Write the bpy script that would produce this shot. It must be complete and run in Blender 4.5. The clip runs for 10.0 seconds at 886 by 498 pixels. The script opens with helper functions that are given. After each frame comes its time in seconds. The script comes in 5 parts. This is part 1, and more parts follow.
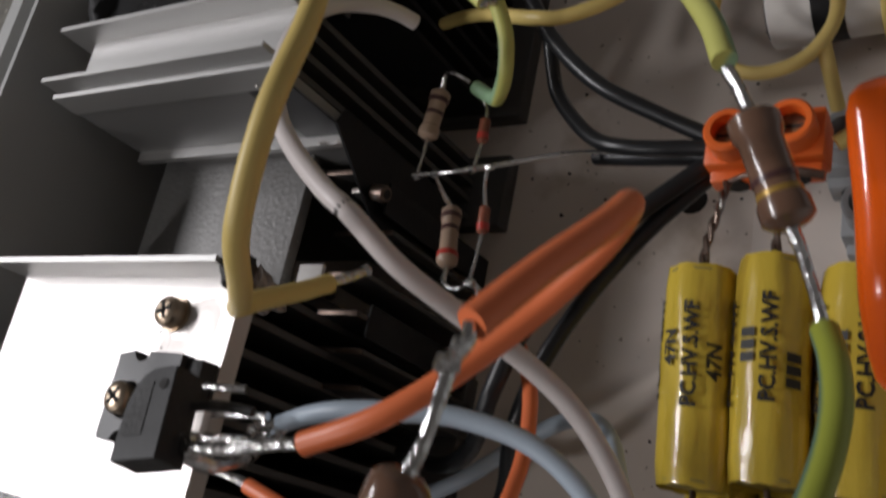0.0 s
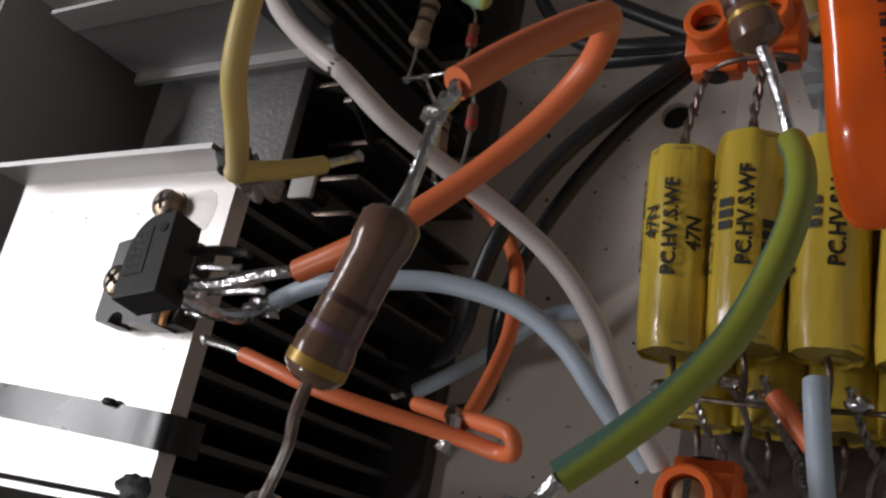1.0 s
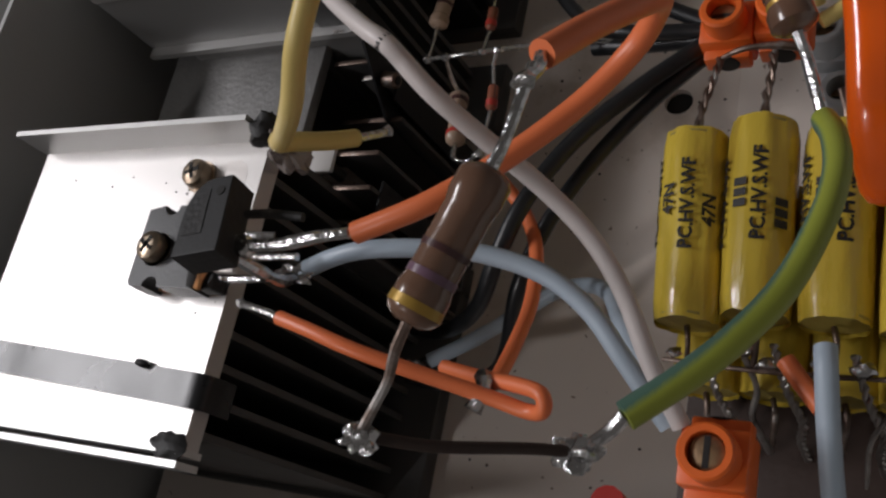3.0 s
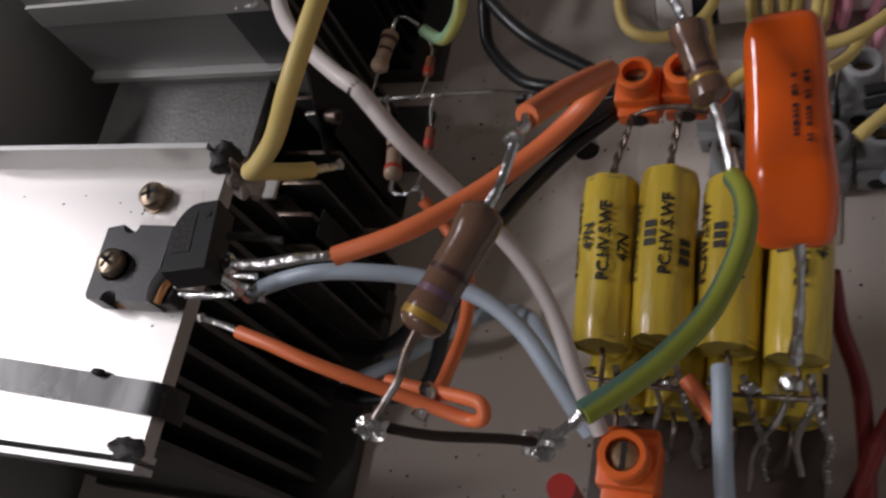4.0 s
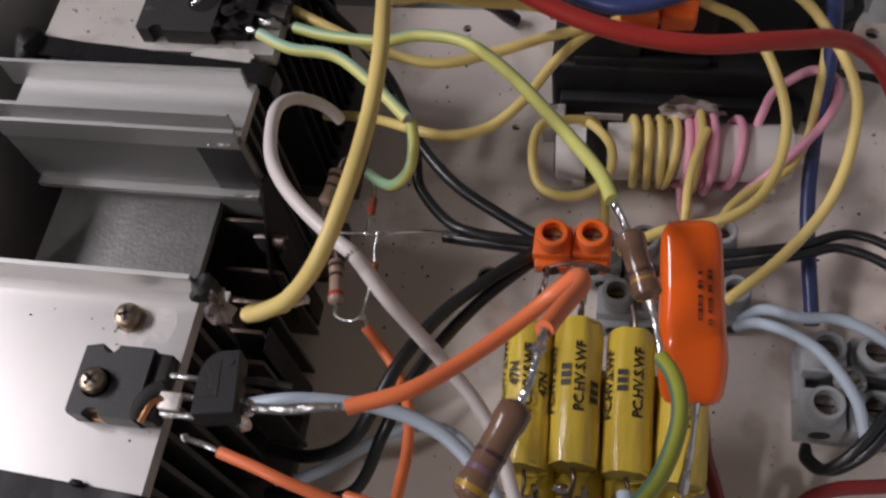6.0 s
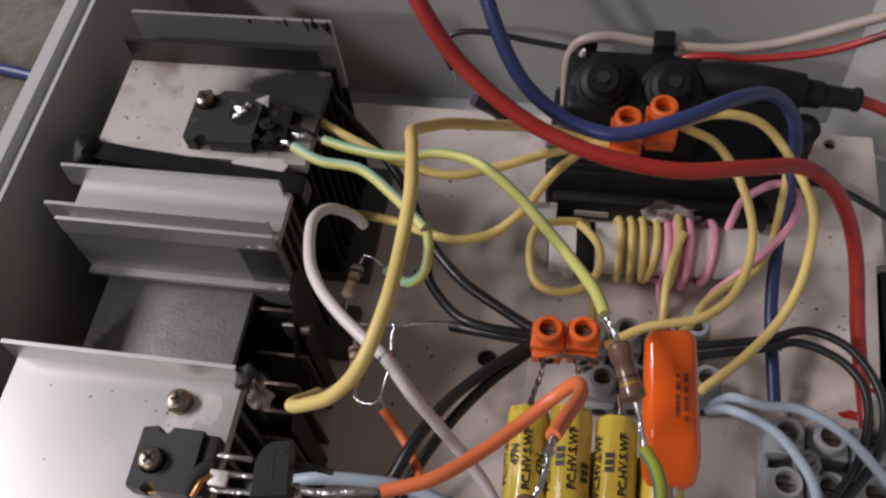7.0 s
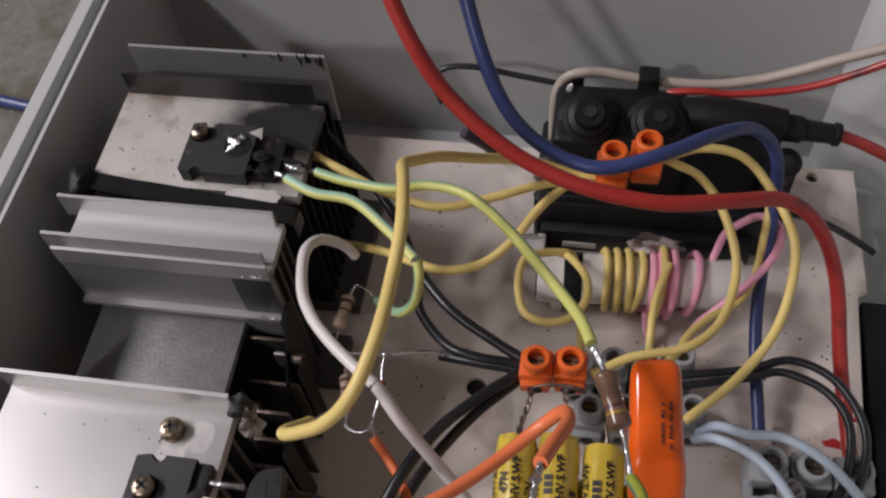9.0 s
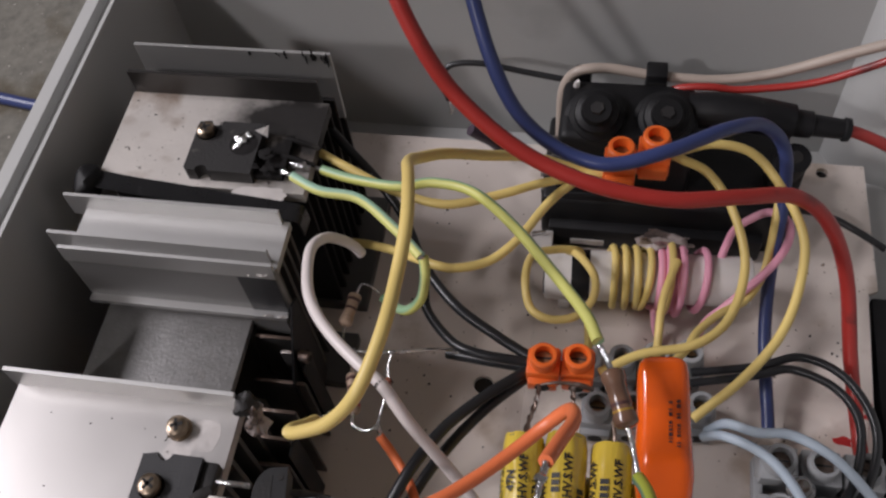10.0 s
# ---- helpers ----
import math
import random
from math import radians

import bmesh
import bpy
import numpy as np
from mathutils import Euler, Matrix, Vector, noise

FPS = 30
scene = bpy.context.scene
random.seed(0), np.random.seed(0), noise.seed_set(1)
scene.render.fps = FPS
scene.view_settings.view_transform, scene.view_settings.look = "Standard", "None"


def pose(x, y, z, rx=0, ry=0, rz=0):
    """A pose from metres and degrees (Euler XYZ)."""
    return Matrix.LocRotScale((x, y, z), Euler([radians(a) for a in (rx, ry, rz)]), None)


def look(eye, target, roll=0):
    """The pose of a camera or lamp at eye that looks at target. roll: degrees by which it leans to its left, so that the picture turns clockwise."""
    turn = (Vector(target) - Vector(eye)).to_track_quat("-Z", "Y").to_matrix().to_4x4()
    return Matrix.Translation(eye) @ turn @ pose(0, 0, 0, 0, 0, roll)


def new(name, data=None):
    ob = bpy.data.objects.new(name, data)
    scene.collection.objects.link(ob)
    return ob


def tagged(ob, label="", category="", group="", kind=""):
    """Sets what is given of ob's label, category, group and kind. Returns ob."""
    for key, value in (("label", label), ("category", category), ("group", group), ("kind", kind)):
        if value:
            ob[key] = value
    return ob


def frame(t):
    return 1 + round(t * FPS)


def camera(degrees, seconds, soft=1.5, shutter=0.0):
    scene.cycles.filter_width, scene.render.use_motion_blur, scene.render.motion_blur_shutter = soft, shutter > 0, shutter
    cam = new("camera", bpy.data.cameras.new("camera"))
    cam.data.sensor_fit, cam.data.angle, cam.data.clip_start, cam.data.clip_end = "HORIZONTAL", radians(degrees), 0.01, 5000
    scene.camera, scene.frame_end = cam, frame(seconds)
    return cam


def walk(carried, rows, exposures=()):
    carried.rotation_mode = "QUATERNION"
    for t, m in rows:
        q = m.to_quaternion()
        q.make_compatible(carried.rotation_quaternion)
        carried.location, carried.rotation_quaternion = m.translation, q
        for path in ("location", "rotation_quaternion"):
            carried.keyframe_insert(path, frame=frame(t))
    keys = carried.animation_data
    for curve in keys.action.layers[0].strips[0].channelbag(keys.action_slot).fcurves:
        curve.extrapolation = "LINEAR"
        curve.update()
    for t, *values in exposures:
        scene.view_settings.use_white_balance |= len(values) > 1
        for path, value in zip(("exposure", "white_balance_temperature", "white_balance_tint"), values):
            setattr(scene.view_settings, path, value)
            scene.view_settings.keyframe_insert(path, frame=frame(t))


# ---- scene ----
cam = camera(50.2, 10.0, soft=2.4, shutter=0.4)
PATH = [
    (0, (0.06452, -0.08915, 0.18607), (-0.04203, -0.02357, 0.03004), -52.46),
    (0.5, (0.06664, -0.10480, 0.18048), (-0.03907, -0.03800, 0.02440), -51.97),
    (1, (0.06736, -0.10897, 0.18246), (-0.03766, -0.04291, 0.02560), -51.99),
    (1.5, (0.06354, -0.11094, 0.18543), (-0.03941, -0.04555, 0.02692), -51.40),
    (2, (0.06159, -0.11152, 0.18488), (-0.04090, -0.04623, 0.02602), -51.14),
    (2.5, (0.06261, -0.11357, 0.18933), (-0.03842, -0.04844, 0.02948), -50.57),
    (2.7, (0.06323, -0.11436, 0.19094), (-0.03736, -0.05017, 0.03043), -50.74),
    (3.8, (0.05615, -0.12398, 0.20257), (-0.02525, -0.04954, 0.03574), -41.34),
    (4, (0.05835, -0.12548, 0.21172), (-0.01617, -0.04926, 0.04250), -37.82),
    (4.5, (0.05146, -0.12684, 0.22552), (-0.00684, -0.04443, 0.05287), -28.74),
    (5, (0.04745, -0.12798, 0.23570), (-0.00192, -0.04090, 0.06255), -22.95),
    (5.2, (0.04663, -0.12847, 0.23671), (0.00009, -0.04017, 0.06339), -21.29),
    (6.3, (0.03306, -0.12482, 0.26382), (-0.00034, -0.03138, 0.09017), -12.49),
    (6.5, (0.03216, -0.12565, 0.27078), (-0.00107, -0.03033, 0.09813), -11.98),
    (7, (0.03084, -0.12971, 0.28989), (0.00014, -0.02965, 0.11946), -9.44),
    (7.5, (0.03186, -0.13144, 0.29376), (0.00234, -0.02735, 0.12556), -8.37),
    (8, (0.03135, -0.13247, 0.29477), (0.00176, -0.02565, 0.12830), -7.96),
    (8.5, (0.03059, -0.13237, 0.29540), (0.00172, -0.02659, 0.12814), -7.70),
    (9, (0.03140, -0.13184, 0.29422), (0.00234, -0.02625, 0.12686), -7.89),
    (9.5, (0.03268, -0.13110, 0.29397), (0.00203, -0.02633, 0.12639), -8.83),
    (10, (0.03246, -0.13108, 0.29326), (0.00123, -0.02629, 0.12579), -9.10),
]
EXPOSURES = [(0.0, -0.50, 6500, 9), (0.6, -0.62, 6500, 9), (2.7, -0.64, 6500, 9), (4.2, -0.60, 6500, 13), (5.2, -0.40, 6500, 14), (6.5, -0.04, 6500, 15), (10.0, 0.04, 6500, 14)]
walk(cam, [(t, look(eye, target, roll)) for t, eye, target, roll in PATH], EXPOSURES)

# ---- light: a dim workshop lit by one window ----
world = bpy.data.worlds.new("workshop_air")
scene.world = world
world.use_nodes = True
wn = world.node_tree.nodes
wn["Background"].inputs[0].default_value = (0.80, 0.82, 0.86, 1)
wn["Background"].inputs[1].default_value = 0.12
win_lamp = bpy.data.lights.new("window_daylight", "AREA")
win_lamp.shape, win_lamp.size, win_lamp.size_y = "RECTANGLE", 0.95, 0.22
win_lamp.energy, win_lamp.color = 25, (0.99, 0.965, 1.0)
win_ob = new("window_daylight", win_lamp)
win_ob.matrix_world = look((-1.36, -0.05, 1.22), (0.0, 0.0, 0.05))
side_lamp = bpy.data.lights.new("small_window_daylight", "AREA")
side_lamp.shape, side_lamp.size, side_lamp.size_y = "RECTANGLE", 0.16, 0.14
side_lamp.energy, side_lamp.color = 14, (1.0, 0.965, 0.97)
side_ob = new("small_window_daylight", side_lamp)
side_ob.matrix_world = look((-1.17, -1.87, 1.90), (0.0, 0.0, 0.03))

# ---- materials ----
MM = 0.001


def material(name, base, rough=0.5, metal=0.0, spread=0.12, scale=60.0, bump=0.0, bump_scale=400.0, stain=None, stain_scale=20.0, stain_cut=0.62, stretch=(1, 1, 1), coat=0.0, trans=0.0, wear=None, gloss=0.5):
    m = bpy.data.materials.new(name)
    m.use_nodes = True
    nt = m.node_tree
    b = nt.nodes["Principled BSDF"]
    lk = nt.links.new
    tc = nt.nodes.new("ShaderNodeTexCoord")
    mp = nt.nodes.new("ShaderNodeMapping")
    mp.inputs["Scale"].default_value = stretch
    lk(tc.outputs["Object"], mp.inputs["Vector"])

    def noise_tex(sc, detail):
        n = nt.nodes.new("ShaderNodeTexNoise")
        n.inputs["Scale"].default_value, n.inputs["Detail"].default_value = sc, detail
        lk(mp.outputs[0], n.inputs["Vector"])
        return n

    def mix(fac, a, c):
        x = nt.nodes.new("ShaderNodeMix")
        x.data_type = "RGBA"
        lk(fac, x.inputs[0])
        for sock, v in ((x.inputs[6], a), (x.inputs[7], c)):
            if isinstance(v, tuple):
                sock.default_value = (*v, 1)
            else:
                lk(v, sock)
        return x.outputs[2]

    lo = tuple(c * (1 - spread) for c in base)
    hi = tuple(min(1, c * (1 + spread)) for c in base)
    n1 = noise_tex(scale, 6)
    col = mix(n1.outputs["Fac"], lo, hi)
    n2 = noise_tex(scale * 9, 3)
    col = mix(n2.outputs["Fac"], col, mix(n1.outputs["Fac"], tuple(c * (1 - spread * 0.6) for c in base), hi))
    if stain:
        n3 = noise_tex(stain_scale, 5)
        r = nt.nodes.new("ShaderNodeValToRGB")
        r.color_ramp.elements[0].position, r.color_ramp.elements[1].position = stain_cut, min(1, stain_cut + 0.12)
        lk(n3.outputs["Fac"], r.inputs[0])
        col = mix(r.outputs["Color"], col, stain)
    if wear:
        n4 = noise_tex(stain_scale * 14, 2)
        r = nt.nodes.new("ShaderNodeValToRGB")
        r.color_ramp.elements[0].position, r.color_ramp.elements[1].position = 0.70, 0.74
        lk(n4.outputs["Fac"], r.inputs[0])
        col = mix(r.outputs["Color"], col, wear)
    lk(col, b.inputs["Base Color"])
    rr = nt.nodes.new("ShaderNodeMapRange")
    rr.inputs["To Min"].default_value, rr.inputs["To Max"].default_value = max(0.03, rough - 0.12), min(1, rough + 0.12)
    lk(n1.outputs["Fac"], rr.inputs["Value"])
    lk(rr.outputs[0], b.inputs["Roughness"])
    b.inputs["Metallic"].default_value = metal
    b.inputs["Specular IOR Level"].default_value = gloss
    b.inputs["Coat Weight"].default_value = coat
    b.inputs["Transmission Weight"].default_value = trans
    if bump:
        n5 = noise_tex(bump_scale, 4)
        bp = nt.nodes.new("ShaderNodeBump")
        bp.inputs["Strength"].default_value, bp.inputs["Distance"].default_value = bump, 0.0006
        lk(n5.outputs["Fac"], bp.inputs["Height"])
        lk(bp.outputs[0], b.inputs["Normal"])
    return m


M_ALU = material("brushed_aluminium", (0.56, 0.555, 0.545), 0.42, 0.72, 0.06, 40, 0.06, 160, (0.42, 0.39, 0.35), 26, 0.68, (0.3, 3, 3))
M_ALU_DECK = material("milled_aluminium_deck", (0.55, 0.53, 0.515), 0.38, 0.85, 0.07, 14, 0.04, 220, (0.50, 0.44, 0.38), 30, 0.70)
M_ALU_SOOT = material("sooty_aluminium_deck", (0.66, 0.62, 0.58), 0.5, 0.6, 0.10, 40, 0.15, 300, (0.36, 0.29, 0.24), 46, 0.56, wear=(0.12, 0.10, 0.09))
def add_burn(m, centre, reach):
    """Soot that fades raggedly outwards from the burnt part."""
    nt = m.node_tree
    b = nt.nodes["Principled BSDF"]
    old = b.inputs["Base Color"].links[0].from_socket
    tc = nt.nodes.new("ShaderNodeTexCoord")
    d = nt.nodes.new("ShaderNodeVectorMath")
    d.operation = "DISTANCE"
    nt.links.new(tc.outputs["Object"], d.inputs[0])
    d.inputs[1].default_value = centre
    n = nt.nodes.new("ShaderNodeTexNoise")
    n.inputs["Scale"].default_value, n.inputs["Detail"].default_value = 70, 10
    n.inputs["Roughness"].default_value = 0.62
    nt.links.new(tc.outputs["Object"], n.inputs["Vector"])
    s = nt.nodes.new("ShaderNodeMath")
    s.operation = "MULTIPLY_ADD"
    nt.links.new(n.outputs["Fac"], s.inputs[0])
    s.inputs[1].default_value = reach * 0.9
    nt.links.new(d.outputs["Value"], s.inputs[2])
    r = nt.nodes.new("ShaderNodeValToRGB")
    r.color_ramp.elements[0].position, r.color_ramp.elements[1].position = 0.54, 0.94
    r.color_ramp.elements[0].color, r.color_ramp.elements[1].color = (1, 1, 1, 1), (0, 0, 0, 1)
    k = nt.nodes.new("ShaderNodeMath")
    k.operation = "DIVIDE"
    nt.links.new(s.outputs[0], k.inputs[0])
    k.inputs[1].default_value = reach * 1.55
    nt.links.new(k.outputs[0], r.inputs[0])
    x = nt.nodes.new("ShaderNodeMix")
    x.data_type = "RGBA"
    nt.links.new(r.outputs[0], x.inputs[0])
    nt.links.new(old, x.inputs[6])
    x.inputs[7].default_value = (0.014, 0.012, 0.011, 1)
    nt.links.new(x.outputs[2], b.inputs["Base Color"])
    inv = nt.nodes.new("ShaderNodeMath")
    inv.operation = "SUBTRACT"
    inv.inputs[0].default_value = b.inputs["Metallic"].default_value
    nt.links.new(r.outputs[0], inv.inputs[1])
    inv.use_clamp = True
    nt.links.new(inv.outputs[0], b.inputs["Metallic"])


add_burn(M_ALU_SOOT, (-0.062, 0.046, 0.072), 0.030)
M_ALU_SMOKED = material("smoke_blackened_aluminium", (0.50, 0.49, 0.48), 0.5, 0.5, 0.10, 40, 0.1, 300)
add_burn(M_ALU_SMOKED, (-0.070, 0.058, 0.075), 0.13)
M_SOOT = material("soot_blackened_metal", (0.013, 0.012, 0.012), 0.8, 0.0, 0.4, 60, 0.3, 500, (0.08, 0.07, 0.06), 40, 0.64, gloss=0.2)
M_ALU_GREY = material("grey_cast_plate", (0.25, 0.245, 0.24), 0.55, 0.4, 0.30, 260, 0.35, 900, (0.22, 0.20, 0.185), 60, 0.66, wear=(0.44, 0.43, 0.42))
# Darker than the lips: the dim surroundings it mirrors are put into the grey.
M_FACE = material("shaded_grey_extrusion", (0.26, 0.255, 0.25), 0.5, 0.45, 0.10, 60, 0.05, 300, (0.20, 0.19, 0.18), 40, 0.66, (0.4, 3, 3))
# Near-black colour stands in for the shade that hides the fin sides.
M_FIN = material("shade_black_fin", (0.068, 0.065, 0.063), 0.5, 0.3, 0.3, 50, 0.1, 400, (0.09, 0.085, 0.08), 40, 0.66)
M_BLACK = material("black_plastic", (0.008, 0.008, 0.009), 0.5, 0.0, 0.3, 60, 0.15, 700, (0.03, 0.028, 0.026), 50, 0.68, gloss=0.3)
M_STRAP = material("glossy_black_nylon", (0.012, 0.012, 0.013), 0.28, 0.0, 0.3, 60, 0.1, 300)
M_EPOXY = material("grey_black_epoxy", (0.027, 0.027, 0.029), 0.42, 0.0, 0.2, 90, 0.10, 1500, (0.09, 0.085, 0.085), 70, 0.66)
M_BURNT = material("burnt_epoxy", (0.016, 0.015, 0.015), 0.6, 0.0, 0.4, 120, 0.25, 1300, (0.12, 0.11, 0.10), 160, 0.62)
M_CHAR = material("heat_darkened_epoxy", (0.014, 0.014, 0.015), 0.55, 0.0, 0.2, 90, 0.08, 1500)
M_BRASS = material("yellowed_zinc_screw", (0.42, 0.335, 0.25), 0.32, 1.0, 0.25, 150, 0.1, 800, (0.10, 0.07, 0.05), 200, 0.56)
M_DULLBRASS = material("dull_brass", (0.33, 0.22, 0.12), 0.55, 0.7, 0.25, 150, 0.2, 600, (0.14, 0.08, 0.05), 160, 0.56)
M_STEEL = material("tinned_steel", (0.62, 0.61, 0.60), 0.25, 1.0, 0.15, 150, 0.2, 700, (0.20, 0.18, 0.16), 200, 0.64)
M_TIN = material("dull_tinned_strand", (0.36, 0.335, 0.315), 0.34, 0.9, 0.3, 200, 0.4, 600, (0.12, 0.09, 0.075), 200, 0.55)
M_SOLDER = material("lumpy_solder", (0.66, 0.66, 0.66), 0.2, 1.0, 0.2, 300, 1.0, 500, (0.20, 0.18, 0.17), 300, 0.62)
M_LEAD = material("tarnished_lead", (0.19, 0.14, 0.115), 0.4, 0.8, 0.3, 200, 0.3, 600, (0.45, 0.43, 0.41), 200, 0.55)
M_COPPER = material("copper_tab", (0.72, 0.36, 0.16), 0.3, 1.0, 0.15, 100)
M_PLATE = material("cream_painted_plate", (0.76, 0.68, 0.62), 0.42, 0.0, 0.09, 22, 0.14, 120, (0.50, 0.41, 0.33), 32, 0.57, wear=(0.30, 0.22, 0.17))
M_BOX = material("grey_abs_enclosure", (0.49, 0.495, 0.485), 0.45, 0.0, 0.05, 20, 0.10, 900, (0.33, 0.33, 0.32), 12, 0.66)
M_CONC = material("stained_concrete", (0.145, 0.138, 0.118), 0.85, 0.0, 0.75, 170, 0.8, 260, (0.10, 0.085, 0.06), 26, 0.52, wear=(0.45, 0.42, 0.38))
M_ROOM = material("plaster_wall", (0.45, 0.435, 0.42), 0.8, 0.0, 0.06, 3, 0.1, 60)
M_YCAP = material("yellow_film_wrap", (0.63, 0.46, 0.058), 0.26, 0.0, 0.28, 70, 0.8, 130, (0.34, 0.19, 0.03), 46, 0.60, (2, 0.5, 2), coat=0.4)
M_YCAP_END = material("dull_yellow_resin", (0.36, 0.28, 0.07), 0.5, 0.0, 0.25, 200, 0.4, 500, (0.20, 0.15, 0.08), 120, 0.6)
M_INK = material("black_ink", (0.02, 0.018, 0.016), 0.5, 0.0, 0.1, 100)
M_ORANGE = material("orange_wire_sleeve", (0.84, 0.205, 0.075), 0.38, 0.0, 0.08, 60, 0.1, 300, (0.62, 0.15, 0.04), 50, 0.68)
M_TERM = material("orange_polyethylene", (0.85, 0.155, 0.025), 0.4, 0.0, 0.08, 90, 0.15, 300)
M_FILM = material("orange_red_epoxy_dip", (0.83, 0.115, 0.006), 0.16, 0.0, 0.06, 40, 0.25, 70, (0.55, 0.05, 0.004), 40, 0.72, coat=0.6)
M_YELLOW = material("yellow_wire_sleeve", (0.73, 0.56, 0.19), 0.42, 0.0, 0.08, 60, 0.1, 300, (0.55, 0.40, 0.12), 50, 0.68)
M_WHITE = material("white_wire_sleeve", (0.70, 0.64, 0.62), 0.42, 0.0, 0.06, 60, 0.1, 300, (0.52, 0.46, 0.42), 50, 0.70)
M_LBLUE = material("pale_blue_wire_sleeve", (0.42, 0.50, 0.58), 0.42, 0.0, 0.07, 60, 0.1, 300, (0.32, 0.38, 0.44), 50, 0.68)
M_BLACKW = material("black_wire_sleeve", (0.017, 0.018, 0.020), 0.35, 0.0, 0.2, 60, 0.1, 300)
M_RED = material("red_wire_sleeve", (0.37, 0.030, 0.024), 0.35, 0.0, 0.12, 40, 0.1, 200, (0.10, 0.02, 0.02), 60, 0.64)
# Red sleeve darkened: the shade over the plate coil is put into it.
M_RED_SHADED = material("shaded_red_sleeve", (0.20, 0.020, 0.020), 0.38, 0.0, 0.12, 40, 0.1, 200, (0.08, 0.012, 0.012), 60, 0.62)
M_BLUE = material("blue_wire_sleeve", (0.036, 0.052, 0.155), 0.35, 0.0, 0.10, 40, 0.1, 200)
M_PINK = material("pink_wire_sleeve", (0.80, 0.36, 0.48), 0.42, 0.0, 0.08, 60, 0.1, 300)
M_BEIGE = material("scorched_beige_sleeve", (0.40, 0.335, 0.285), 0.42, 0.0, 0.10, 60, 0.1, 300, (0.26, 0.18, 0.13), 40, 0.60)
M_TUBE = material("white_former_tube", (0.72, 0.69, 0.66), 0.5, 0.0, 0.06, 60, 0.2, 200, (0.5, 0.45, 0.40), 40, 0.66)
M_GREYT = material("grey_terminal_plastic", (0.33, 0.34, 0.35), 0.5, 0.0, 0.08, 60, 0.15, 400, (0.22, 0.21, 0.21), 50, 0.66)
M_RBODY = material("brown_resistor_lacquer", (0.165, 0.090, 0.058), 0.22, 0.0, 0.12, 120, 0.25, 250, (0.14, 0.07, 0.045), 100, 0.64, coat=0.4)
# Tan lowered to a browner tone that holds the shade beside the heatsink.
M_RTAN = material("tan_lacquer_in_shade", (0.36, 0.255, 0.185), 0.35, 0.0, 0.18, 150, 0.2, 300, (0.28, 0.20, 0.15), 120, 0.60)
M_PASTE = material("dried_heat_paste", (0.55, 0.52, 0.50), 0.48, 0.75, 0.08, 200, 0.12, 500, (0.40, 0.29, 0.25), 110, 0.64)
M_SCRAPED = material("scraped_bare_metal", (0.70, 0.66, 0.63), 0.5, 0.5, 0.10, 160, 0.3, 400, (0.44, 0.36, 0.31), 110, 0.58)
M_VIOLET = material("dark_violet_sleeve", (0.060, 0.042, 0.060), 0.4, 0.0, 0.2, 90, 0.2, 300)
M_FILMSCRAP = material("shrivelled_clear_film", (0.42, 0.36, 0.34), 0.22, 0.0, 0.3, 200, 0.8, 400, (0.12, 0.09, 0.08), 150, 0.52, trans=0.35)
M_BAND_D = material("dark_band", (0.07, 0.03, 0.03), 0.3)
M_BAND_V = material("violet_band", (0.16, 0.09, 0.13), 0.3)
M_BAND_G = material("gold_band", (0.44, 0.27, 0.05), 0.35, 0.3)
M_BAND_R = material("red_band", (0.42, 0.04, 0.03), 0.3)
M_GLASS = material("diode_glass", (0.45, 0.16, 0.10), 0.12, 0.0, 0.2, 200, trans=0.5)
M_HOLE = material("dark_recess", (0.02, 0.018, 0.017), 0.8)
M_BROWN = material("dark_brown_board", (0.045, 0.027, 0.021), 0.6, 0.0, 0.25, 60, 0.3, 300)
M_REDPAINT = material("red_paint_spot", (0.5, 0.03, 0.03), 0.5, 0.0, 0.2, 200)


def striped(name, a, b, turns):
    """Two-colour earth-wire sleeve: a yellow stripe that runs along a green wire."""
    m = bpy.data.materials.new(name)
    m.use_nodes = True
    nt = m.node_tree
    bs = nt.nodes["Principled BSDF"]
    at = nt.nodes.new("ShaderNodeAttribute")
    at.attribute_name = "round"
    n = nt.nodes.new("ShaderNodeTexNoise")
    n.inputs["Scale"].default_value = 60
    add = nt.nodes.new("ShaderNodeMath")
    add.operation = "MULTIPLY_ADD"
    nt.links.new(n.outputs["Fac"], add.inputs[0])
    add.inputs[1].default_value = 0.12
    nt.links.new(at.outputs["Fac"], add.inputs[2])
    r = nt.nodes.new("ShaderNodeValToRGB")
    r.color_ramp.elements[0].position, r.color_ramp.elements[1].position = turns - 0.10, turns + 0.12
    r.color_ramp.elements[0].color, r.color_ramp.elements[1].color = (*a, 1), (*b, 1)
    nt.links.new(add.outputs[0], r.inputs[0])
    nt.links.new(r.outputs[0], bs.inputs["Base Color"])
    bs.inputs["Roughness"].default_value = 0.42
    return m


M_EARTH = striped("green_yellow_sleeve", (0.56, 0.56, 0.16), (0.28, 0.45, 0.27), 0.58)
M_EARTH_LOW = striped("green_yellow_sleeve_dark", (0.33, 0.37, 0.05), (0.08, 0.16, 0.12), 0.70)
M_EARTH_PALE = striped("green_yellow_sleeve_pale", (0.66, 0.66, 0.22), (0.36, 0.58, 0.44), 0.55)


